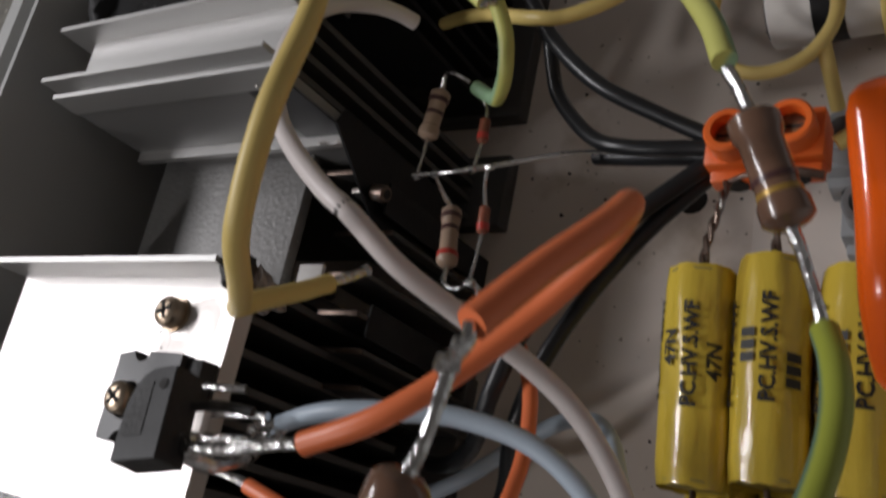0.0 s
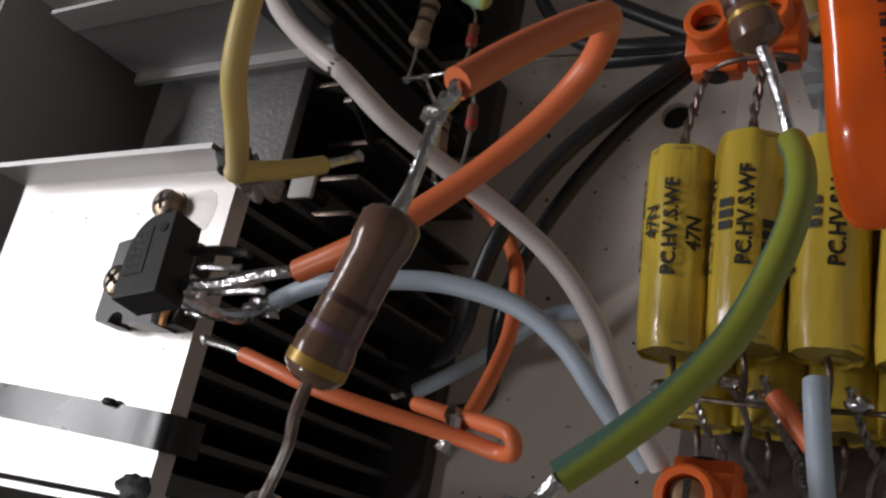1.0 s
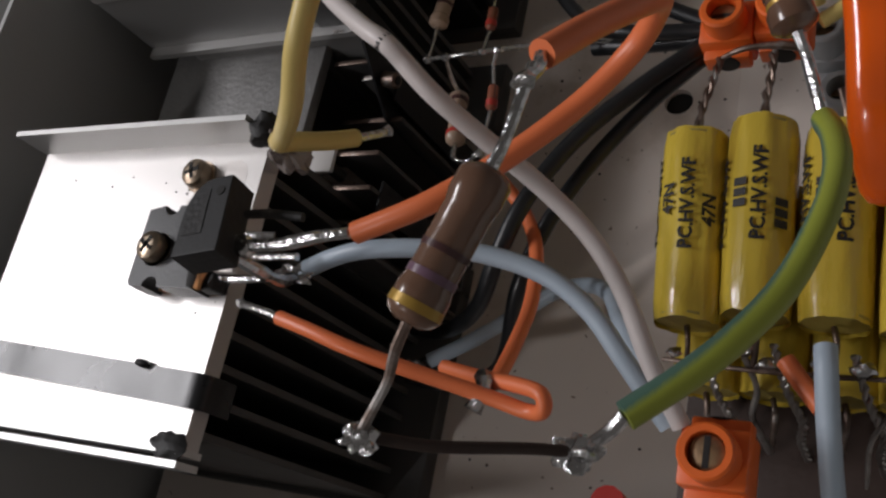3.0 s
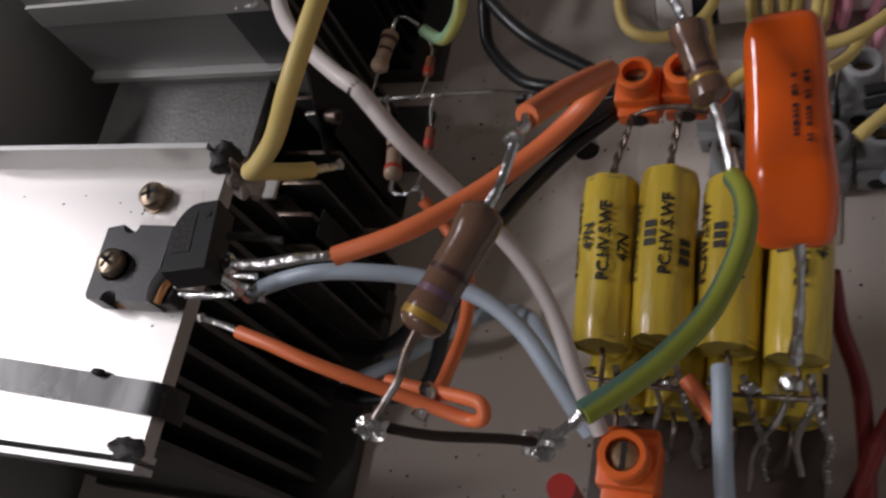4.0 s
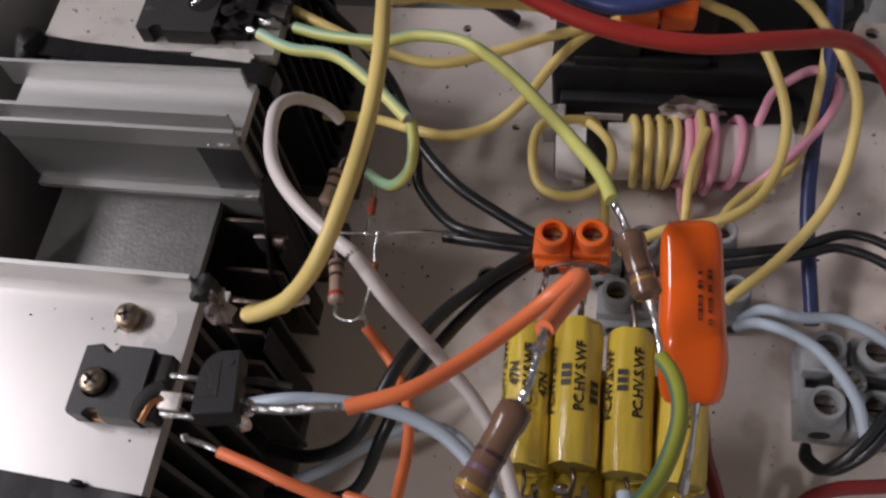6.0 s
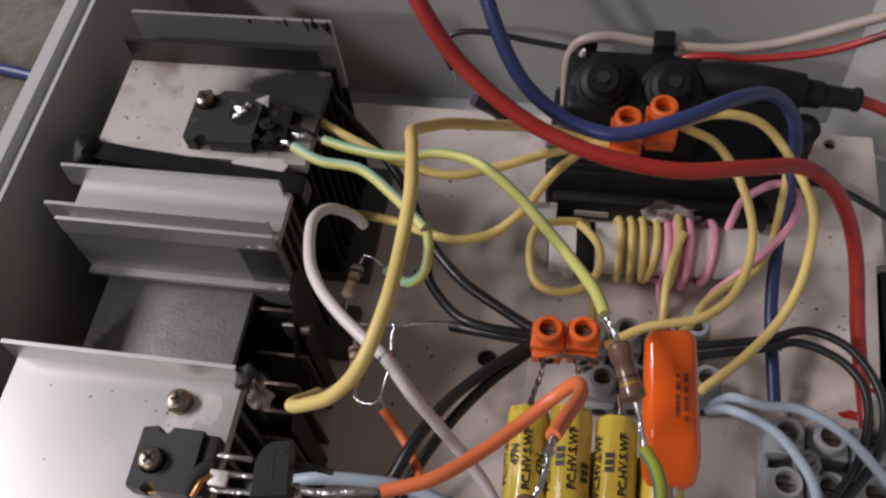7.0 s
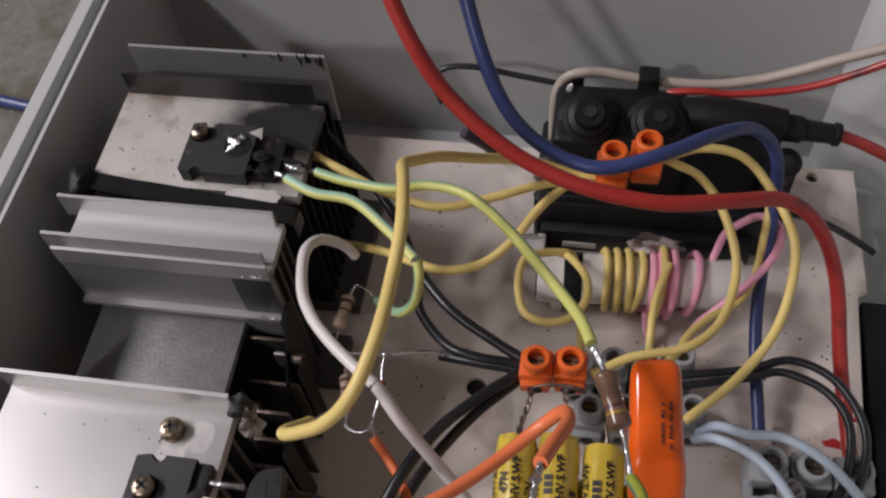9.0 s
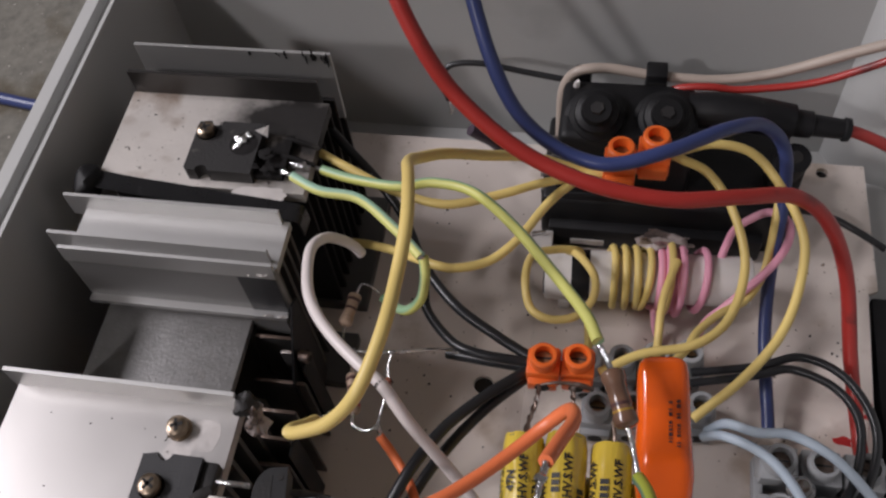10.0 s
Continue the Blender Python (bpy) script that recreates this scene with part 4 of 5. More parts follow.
# ---- orange film capacitor and resistors ----
def film_capacitor():
    t = thing("film_capacitor", "large glossy orange dipped film capacitor with dark print", "capacitor")
    # pillow shape: a flat upper face, then a ridge and a long slope to the lower end
    sections = [(-18.8, 3.9, -3.6, -0.6), (-18.2, 5.4, -4.6, 0.4), (-16.6, 6.3, -5.2, 1.4), (-13.5, 6.75, -5.4, 2.5), (-10, 6.95, -5.4, 3.7), (-7.4, 7.0, -5.4, 4.5), (-5.6, 6.9, -5.4, 4.85), (-3, 6.7, -5.3, 4.9), (4, 6.35, -5.0, 4.75), (11, 6.25, -4.8, 4.6), (14.6, 6.1, -4.6, 4.3), (16.8, 5.6, -4.0, 3.7), (18, 4.6, -3.0, 2.6), (18.5, 3.0, -1.8, 1.4)]
    bm = bmesh.new()
    rings = []
    for y, w, lo, hi in sections:
        ring = []
        for k in range(32):
            a = k * math.tau / 32
            c, q = math.cos(a), math.sin(a)
            x = math.copysign(abs(c) ** 0.5, c) * w
            z = (lo + hi) / 2 + math.copysign(abs(q) ** 0.62, q) * (hi - lo) / 2
            wob = 0.25 * noise.noise(Vector((x, y, z)) * 0.14)
            ring.append(bm.verts.new(mm(x + wob, y, z + wob)))
        rings.append(ring)
    for q, w in zip(rings, rings[1:]):
        for k in range(32):
            bm.faces.new((q[k], w[k], w[(k + 1) % 32], q[(k + 1) % 32]))
    bm.faces.new(rings[0])
    bm.faces.new(rings[-1][::-1])
    bmesh.ops.recalc_face_normals(bm, faces=bm.faces)
    m = Matrix.Translation(mm(52.8, -41.5, 75.2)) @ Matrix.Rotation(radians(25), 4, "X") @ Matrix.Rotation(radians(4.5), 4, "Z")
    bm.transform(m)
    part("body", bm, M_FILM, t)
    bm = bmesh.new()
    rnd = random.Random(4)
    for row in range(2):
        u = -2.5 + row
        while u < 8:
            w = rnd.choice((0.4, 0.6, 0.9))
            x0 = 2.7 - row * 1.9
            q = [(x0, u), (x0 + 0.85, u), (x0 + 0.85, u + w), (x0, u + w)]
            bm.faces.new([bm.verts.new(m @ mm(x, y, 5.0)) for x, y in q])
            u += w + rnd.choice((0.3, 0.35, 1.2))
    part("print", bm, M_BAND_D, t, "faint dark print")
    part("lead", hose([(54.8, -57.5, 68), (55.2, -61, 63), (55, -66, 56), (54.6, -71, 49)], 1.0, 8, 6, 0.6), M_SOLDER, t, "tinned lead")
    part("lead", hose([(52, -26.5, 81), (51.6, -24, 74), (50.6, -20, 60), (49.6, -14, 30)], 0.75, 8, 6, 0.5), M_LEAD, t, "tarnished lead")


film_capacitor()


def resistor(label, a, b, r, mat, bands, leads, group="resistors", bulge=1.15, lead_r=0.55, lead_mat=None):
    t = thing("resistor", label, "resistor", group)
    prof = [(0, r * 0.55), (0.03, r * 0.9), (0.07, r * bulge), (0.2, r * bulge), (0.27, r * 0.97), (0.73, r * 0.97), (0.8, r * bulge), (0.93, r * bulge), (0.97, r * 0.9), (1, r * 0.55)]
    part("body", turned(a, b, prof, 24), mat, t)
    va, vb = Vector(a), Vector(b)
    for s, w, m in bands:
        k = r * (bulge if s < 0.22 or s > 0.78 else 0.98) + 0.06
        part("colour_band", turned(va.lerp(vb, s), va.lerp(vb, s + w), ((0, k), (1, k)), 24), m, t, "painted colour band")
    for n, pts in enumerate(leads):
        part("lead", hose(pts, lead_r, 8, 6, 0.5, seed=n + int(r * 10)), lead_mat if lead_mat and n else M_SOLDER, t, "soldered lead")
    return t


BT, BB = (24.9, -82.0, 126.4), (19.2, -96.2, 125.4)
resistor("large brown resistor with violet and gold bands, hanging in the air", BT, BB, 2.35, M_RBODY, ((0.52, 0.04, M_BAND_D), (0.68, 0.05, M_BAND_V), (0.86, 0.06, M_BAND_G)),
         [[BT, (26, -79.5, 126.8), (26.6, -75, 126.6), (26.9, -71.5, 126.2)], [BB, (18.4, -98.6, 125), (17.8, -101.0, 124.2), (16.4, -103.2, 123.2), (15.2, -105.2, 122.5)]], lead_r=0.6, bulge=1.08, lead_mat=M_LEAD)
resistor("brown resistor with gold end band soldered to a green wire", (38.7, -36.3, 97.0), (43.4, -48.8, 94.4), 2.45, M_RBODY, ((0.58, 0.05, M_BAND_D), (0.70, 0.04, M_BAND_G)),
         [[(38.7, -36.3, 97.0), (37.2, -33.2, 97.2), (35.8, -30.8, 97.2)], [(43.4, -48.8, 94.4), (44.4, -51.4, 93.2), (45.4, -54.8, 91.6), (46.3, -58.2, 90.5)]], lead_r=0.72)
resistor("small tan resistor with dark bands beside the heatsink", (-36.6, 2.6, 50), (-37.8, -8.2, 49.8), 1.8, M_RTAN, ((0.18, 0.08, M_BAND_D), (0.45, 0.07, M_BAND_D), (0.74, 0.07, M_BAND_D)),
         [[(-36.6, 2.6, 50), (-35, 5, 52), (-32, 4, 53), (-29, 2.5, 52)], [(-37.8, -8.2, 49.8), (-37.4, -12, 50.4), (-37.1, -16.8, 51.3)]], "small resistors", lead_r=0.45)
resistor("small tan resistor with red bands beside the heatsink", (-34.4, -19.4, 41), (-30.9, -33, 44), 1.8, M_RTAN, ((0.15, 0.07, M_BAND_D), (0.36, 0.07, M_BAND_D), (0.80, 0.08, M_BAND_R)),
         [[(-34.4, -19.4, 41), (-34.6, -18, 45), (-33.5, -16.6, 50.5)], [(-30.9, -33, 44), (-30, -36.8, 45), (-26, -38.6, 46.5), (-22.3, -37.8, 48.3)]], "small resistors", lead_r=0.45)


def diodes():
    for n, (a, b, l0, l1) in enumerate((((-25.8, -4, 48.6), (-25.6, -9.5, 48.6), [(-28, 1.5, 50), (-26, -1.5, 49), (-25.8, -4, 48.6)], [(-25.6, -9.5, 48.6), (-25.4, -13, 49.6), (-25, -16, 50.6)]),
                                        ((-21.8, -23, 49), (-21.6, -28.6, 48.6), [(-22, -16.4, 50.4), (-22.4, -19, 49.6), (-21.8, -23, 49)], [(-21.6, -28.6, 48.6), (-22.2, -33, 48), (-22.4, -37.6, 48.4)]))):
        t = thing("diode", "small glass diode with a red band", "diode", "diodes")
        part("glass_body", turned(a, b, ((0, 0.6), (0.1, 1.1), (0.9, 1.1), (1, 0.6)), 14), M_GLASS, t)
        va, vb = Vector(a), Vector(b)
        part("cathode_band", turned(va.lerp(vb, 0.62), va.lerp(vb, 0.86), ((0, 1.17), (1, 1.17)), 14), M_BAND_R, t, "red band")
        for pts in (l0, l1):
            part("lead", hose(pts, 0.36, 8, 5, 0.3), M_STEEL, t, "thin tinned lead")
    bus = tagged(part("bus_wire", hose([(-38, -17, 51.3), (-33, -16.6, 50.8), (-27, -16.2, 50.6), (-20, -14, 48), (-10, -7, 38), (0, -6, 34)], 0.5, 8, 8, 0.5), M_STEEL), "thin tinned bus wire along the small parts", "wire")
    for n, (x, y, z) in enumerate(((-37.4, -17, 51.3), (-33.4, -16.6, 50.9), (-25.2, -16, 50.6), (-22, -15.4, 49.8))):
        part("solder_joint", blob((x, y, z), 0.95, None, n + 60, (1.1, 0.9, 0.9), 0.6, 1), M_SOLDER, bus)


diodes()

# ---- wires ----
white = wire("hook_up_wire", "thick white wire bent in a hook and reaching down", M_WHITE,
     [(-32.6, 6, 68), (-34.2, 5.8, 72), (-36.5, 4.6, 76.5), (-39.7, 1.4, 82), (-40.6, -6.6, 88), (-37.3, -19.7, 92.6), (-32.9, -27.9, 94.4), (-26.1, -35.4, 96), (-17.1, -42.9, 97.4), (-12.2, -46.3, 97), (-6, -52, 92), (0.2, -56, 84.5), (6, -59.4, 76), (12, -64.6, 70), (17, -72, 66), (21, -81, 62.5), (25, -88.5, 57)], 1.5, category="wire", group="white wires")
part("ink_mark", hose([(-13.2, -45.6, 97.3), (-12.6, -46.0, 97.15)], 1.56, 12, 2, 0), M_INK, white, "black ring mark")
wire("hook_up_wire", "thick yellow wire looping high over the heatsink ends", M_YELLOW,
     [(-32.6, -47.6, 73.6), (-33.2, -51, 79), (-33.6, -55.4, 87), (-32.6, -58, 91.6), (-28.6, -58.8, 95.4), (-20.4, -59.2, 104.4), (-13.4, -55.6, 114), (-10, -43, 117.6), (-9.9, -27.5, 115.4), (-10.2, -13, 116), (-13, 2, 112), (-15.6, 11.8, 105), (-14.6, 19.6, 97), (-9.4, 27, 90), (-0.7, 35.9, 79), (12.4, 44.2, 69), (25.4, 46, 62), (33, 46.4, 60)], 1.62, [(0, (-30.6, -43.4, 68))], group="yellow wires", seed=3)
wire("hook_up_wire", "thick orange wire rising to a sharp bend above the terminal", M_ORANGE,
     [(-6.7, -77.5, 101.4), (3.5, -73.4, 101.6), (11.7, -66.2, 99.2), (19.4, -58.2, 97.6), (26, -52, 99.4), (30.4, -50.8, 105.6), (31.6, -56, 112.8), (29.4, -63.4, 120), (27.2, -70, 125.4)], 1.5, [(1, (26.6, -73.6, 126.8))], group="orange wires", seed=4)
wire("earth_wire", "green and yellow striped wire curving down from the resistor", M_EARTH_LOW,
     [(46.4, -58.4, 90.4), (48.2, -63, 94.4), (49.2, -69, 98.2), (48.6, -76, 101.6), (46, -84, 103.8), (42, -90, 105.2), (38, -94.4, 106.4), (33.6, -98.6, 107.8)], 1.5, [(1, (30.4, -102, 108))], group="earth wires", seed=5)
wire("earth_wire", "pale green and yellow wire from the burnt transistor to the resistor", M_EARTH,
     [(-49.9, 32.7, 70.4), (-39.1, 29, 72), (-24.4, 25.5, 75), (-14.5, 27, 76), (-2.2, 23.1, 78.4), (10.6, 10.1, 83), (24.5, -9.6, 90), (32.2, -22, 95), (35.4, -29.6, 97)], 1.5, [(0, (-55, 33, 71.6))], group="earth wires", seed=6)
wire("earth_wire", "pale green wire from the burnt transistor to a splice", M_EARTH_PALE,
     [(-56.4, 25.6, 76), (-47, 21.1, 76), (-34.8, 19.3, 76), (-23.4, 11.3, 75), (-14.2, 3.1, 74)], 1.5, [(0, (-60, 27.6, 75))], group="earth wires", seed=7)
wire("earth_wire", "short green wire looped down to the small resistor", M_EARTH,
     [(-14.4, 6, 70), (-13.4, 1, 66.6), (-14, -4.4, 63.5), (-18, -5.4, 58), (-23, -1.8, 52), (-28, 1.8, 50.8)], 1.45, [(0, (-14.4, 3, 73.6))], group="earth wires", seed=8)
wire("hook_up_wire", "yellow wire from the burnt transistor to the orange terminal", M_YELLOW,
     [(-53, 41.3, 67.5), (-41.7, 36.5, 66), (-28.3, 31, 65), (-12.2, 28.1, 64), (2.5, 33.5, 63), (17.2, 40.3, 62.6), (30.5, 44.5, 62), (36, 46, 61)], 1.4, [(0, (-58, 42, 69))], group="yellow wires", seed=9)
wire("hook_up_wire", "yellow wire sagging behind the splice", M_YELLOW,
     [(-47.4, 26.9, 40), (-38, 23, 46), (-27.3, 17.8, 52), (-14, 10.3, 58.6), (-6.5, 10, 58), (2.9, 14.6, 56.4), (10.5, 22.9, 57), (17.8, 34.7, 59), (26, 43, 61), (34, 48, 61)], 1.4, group="yellow wires", seed=10)
wire("hook_up_wire", "black wire from the burnt transistor to the orange terminal", M_BLACKW,
     [(-56, 58, 60), (-49, 52, 58), (-38, 44, 52), (-28.5, 34.8, 46), (-18.4, 17.7, 44), (-6.6, 4.8, 44), (6.3, -2.6, 42), (17, -8, 41)], 1.6, group="black wires", seed=11)
wire("hook_up_wire", "black wire hanging in a bow to the orange terminal", M_BLACKW,
     [(-19, 18.4, 42), (-18.2, 12, 40), (-16, 5, 38.6), (-6.7, -5.6, 41), (2.4, -9.4, 42.6), (17, -10, 41.5)], 1.5, group="black wires", seed=12)
wire("hook_up_wire", "short cut black wire stub at the orange terminal", M_BLACKW,
     [(-8.7, -5.6, 33), (2, -8, 36), (17, -11, 40)], 1.7, group="black wires", seed=13)
wire("hook_up_wire", "black wire running down under the other wires", M_BLACKW,
     [(17, -11.6, 40), (5.7, -22.7, 43), (-3.7, -34.3, 46), (-10.6, -47.3, 48), (-15.4, -58, 46), (-22, -66, 38), (-34, -68, 28), (-46, -66, 24)], 1.7, group="black wires", seed=14)
wire("hook_up_wire", "second black wire running down to the heatsink", M_BLACKW,
     [(17, -12.6, 38), (6.6, -24.4, 39.6), (-2, -37, 41), (-9, -50.4, 41.4), (-14, -62, 38), (-22, -74, 24), (-36, -77, 20), (-46, -76, 18)], 1.6, group="black wires", seed=15)
wire("hook_up_wire", "pale blue wire arching from the transistor to the terminal", M_LBLUE,
     [(-40, -70.2, 68.4), (-33, -68.6, 70.4), (-26, -67.6, 71.4), (-17, -66.6, 69.8), (-8, -66, 66.6), (2, -68, 63.6), (10, -73, 61.6), (17, -81, 60.6), (23, -88.5, 56)], 1.6, [(0, (-45, -71.6, 68.6))], group="pale blue wires", seed=16)
wire("hook_up_wire", "pale blue wire passing low beneath the others", M_LBLUE,
     [(-37, -74, 26), (-29, -69, 25), (-21, -61, 21), (-12, -56.4, 23), (-4, -56.6, 27), (4, -62, 37), (12, -72, 50), (21, -86, 55)], 1.6, [(0, (-42, -75, 26))], group="pale blue wires", seed=17)
wire("hook_up_wire", "orange wire with a bare end reaching from the heatsink", M_ORANGE,
     [(-38.4, -81, 74), (-31, -83, 74.4), (-24, -85, 73.6), (-17, -86.4, 71), (-9, -87.6, 67), (-2, -88.8, 64), (3.6, -90.0, 63), (6.6, -90, 64.5), (6.4, -87.8, 65.6), (2, -86.4, 64), (-6, -85, 61), (-15, -83, 58)], 1.25, [(0, (-45.4, -79.6, 76))], group="orange wires", seed=18)
wire("hook_up_wire", "thin orange wire rising from the lower splice", M_ORANGE,
     [(-21.6, -39.4, 46), (-17, -43.6, 42), (-12, -50, 42), (-8, -58, 45), (-5.6, -68, 49), (-4.8, -77, 54), (-4, -85, 60)], 1.35, [(0, (-22.4, -37.8, 48.2)), (1, (-3.4, -88, 63))], group="orange wires", seed=19)
tagged(part("solder_splice", hose([(-5.4, -85, 62), (-3.6, -87, 64), (-4.8, -91, 64.5)], 1.3, 8, 6, 0.8), M_SOLDER), "rough grey soldered splice on the orange wires", "splice")
wire("hook_up_wire", "pale blue wire hanging from the capacitors", M_LBLUE,
     [(42.6, -73, 49), (43, -77, 49.5), (43.4, -84, 47), (44, -93, 42), (45, -104, 34)], 1.75, group="pale blue wires", seed=20)
wire("power_cable", "thick red wire sweeping across and down to the plate", M_RED,
     [(-30, 66, 142), (-25.4, 54.9, 125), (-17.5, 45.8, 112), (-8.3, 40, 100), (4.9, 33.4, 91), (17.9, 29.2, 85), (34.1, 26, 81), (53, 25.8, 78), (72.3, 32.2, 73), (88.6, 39.6, 65), (100.4, 38.7, 54), (109.4, 32.2, 36), (114.6, 14, 16), (118.4, -6, 5), (119, -16, 5)], 2.3, group="power cables", seed=21)
wire("power_cable", "thick blue wire looping over the terminal and down", M_BLUE,
     [(-12, 76, 136), (-6.7, 64.1, 118), (-0.2, 51.8, 104), (6.8, 44.3, 92), (15.2, 40.9, 83), (25.4, 37.9, 78.6), (36.7, 36.4, 78.4), (52.1, 41.7, 80), (68.5, 54.2, 76), (80.2, 63.7, 67), (88.4, 62.8, 56), (89.9, 52, 42), (89, 39.4, 28), (89, 20.5, 15), (91.3, -9.9, 6)], 2.1, group="power cables", seed=22)
wire("hook_up_wire", "yellow wire curving from the terminal to the strip", M_YELLOW,
     [(52, 55, 62), (57.5, 55.8, 58), (65.5, 53.6, 55), (72.8, 43.5, 52), (77.3, 26.9, 48), (73.5, 9.5, 46), (64.2, 0.1, 44), (48.3, -4.6, 43), (37.4, -11.6, 43)], 1.4, group="yellow wires", seed=23)
wire("hook_up_wire", "yellow wire in a wide bow to the orange capacitor", M_YELLOW,
     [(49.6, 54, 63), (54.6, 51.6, 67), (64.6, 53.8, 69), (76.7, 54.6, 65), (85.9, 46.2, 60), (92.7, 32.9, 55), (91.7, 17.7, 51), (86.6, 3.4, 47.4), (76.8, -9.7, 44), (64, -21, 39)], 1.4, group="yellow wires", seed=24)
for n, dz in enumerate((0.0, 1.0)):
    k = (0, 3.0)[n]
    wire("hook_up_wire", "black wire bowing out over the grey terminal strips", M_BLACKW,
         [(66, 4 - k * 1.2, 17), (86, 8 - k, 18), (99 - k, 11.6 - k * 1.5, 20), (111 - k, 5 - k * 1.3, 22), (118 - k * 1.4, -10, 23), (116 - k * 1.4, -26, 22), (107 - k, -40, 23), (100 - k, -49, 20), (93 - k * 0.6, -52.5, 14), (89 - k * 0.4, -49, 10), (88.4, -45, 8)], 1.35, group="black wires", seed=25 + n)
wire("hook_up_wire", "beige wire clipped along the transformer top", M_BEIGE,
     [(17.4, 90, 16), (17.2, 91, 34), (17.8, 93, 46), (22, 94, 53.6), (32, 95, 55), (48, 95, 52.8), (67, 95, 52.1), (82, 95, 55.4), (92.8, 95, 60), (106, 95, 67), (124, 95, 76)], 1.75, group="lead-out wires", seed=28)
wire("hook_up_wire", "thin red wire leaving the transformer", M_RED,
     [(50, 91, 48), (57, 90.4, 52.6), (66, 90, 54.2), (76, 90, 53.7), (96.5, 90, 58.4), (112, 90, 67), (124, 90, 76)], 1.25, group="lead-out wires", seed=29)
wire("power_cable", "thick red wire plugged into a black socket", M_RED,
     [(108, 80, 49), (113, 80, 47.4), (120, 80, 44), (130, 80, 38), (141, 79, 30)], 2.0, group="power cables", seed=30)
wire("hook_up_wire", "thin black wire arching against the back wall", M_BLACKW,
     [(-23, 92, 38), (-25, 93, 46), (-22, 95, 52), (-12, 96, 53), (4, 96, 50), (20, 95, 48)], 1.1, [(0, (-22.6, 92, 31))], group="black wires", seed=31)
wire("hook_up_wire", "thin black wire from the transformer to the wall", M_BLACKW,
     [(96, 76, 8), (104, 78, 6), (114, 76, 6), (124, 71, 5), (133, 66, 3)], 1.3, group="black wires", seed=32)
for n, pts in enumerate(([(72, -12, 10), (76, -14, 22), (84, -17.4, 26), (94, -17.6, 27), (106, -24, 27), (118, -36, 24)], [(71, -14, 10), (75, -17.6, 21), (83, -21.4, 24), (90, -27, 25), (97, -37, 24), (100, -46, 20)])):
    wire("hook_up_wire", "pale blue-grey wire lying over the grey terminal strip", M_LBLUE, pts, 1.5, group="pale blue wires", seed=33 + n)
for n, pts in enumerate(([(60, -46, 30), (62, -54, 22), (65.6, -63, 17), (67, -72, 14), (67.6, -84, 12), (66, -98, 10)], [(60, -96, 8), (66, -84, 12), (72, -69, 17), (76, -68, 17), (78, -76, 13), (76, -90, 9)], [(74, -92, 9), (78, -78, 13), (84, -64, 17), (92, -58.4, 18), (104, -56, 18), (118, -52, 15)])):
    wire("power_cable", "red wire coiled loosely on the plate, darkened as in shade", M_RED_SHADED, pts, 1.8, group="red coil wires", seed=36 + n)
wire("hook_up_wire", "thin dark brown wire between two solder blobs", M_BROWN,
     [(15.4, -105.6, 121.6), (20, -105.2, 118), (26, -103.4, 112), (29, -102.6, 108.6)], 0.6, group="brown wires", seed=40)
for n, (c, r) in enumerate((((14.8, -105.9, 122), 1.25), ((29.6, -102.6, 108), 1.6))):
    tagged(part("solder_blob", blob(c, r, None, n + 70, (1.2, 1.1, 0.9), 0.9, 3), M_SOLDER), "lumpy bright solder blob on a free joint", "solder", "solder blobs")
tagged(part("cable_boot", hose([(30.0, -105.6, 99), (29.8, -106.2, 92), (29.6, -106.6, 84)], 1.8, 12, 6), M_RED), "dark red sleeve below the solder joint", "sleeve")
wire("hook_up_wire", "blue cable lying on the concrete outside the box", M_BLUE,
     [(-420, 176, -47), (-320, 158, -47), (-250, 146, -47), (-215, 142, -47), (-180, 144, -47)], 3, group="floor cables", seed=41)


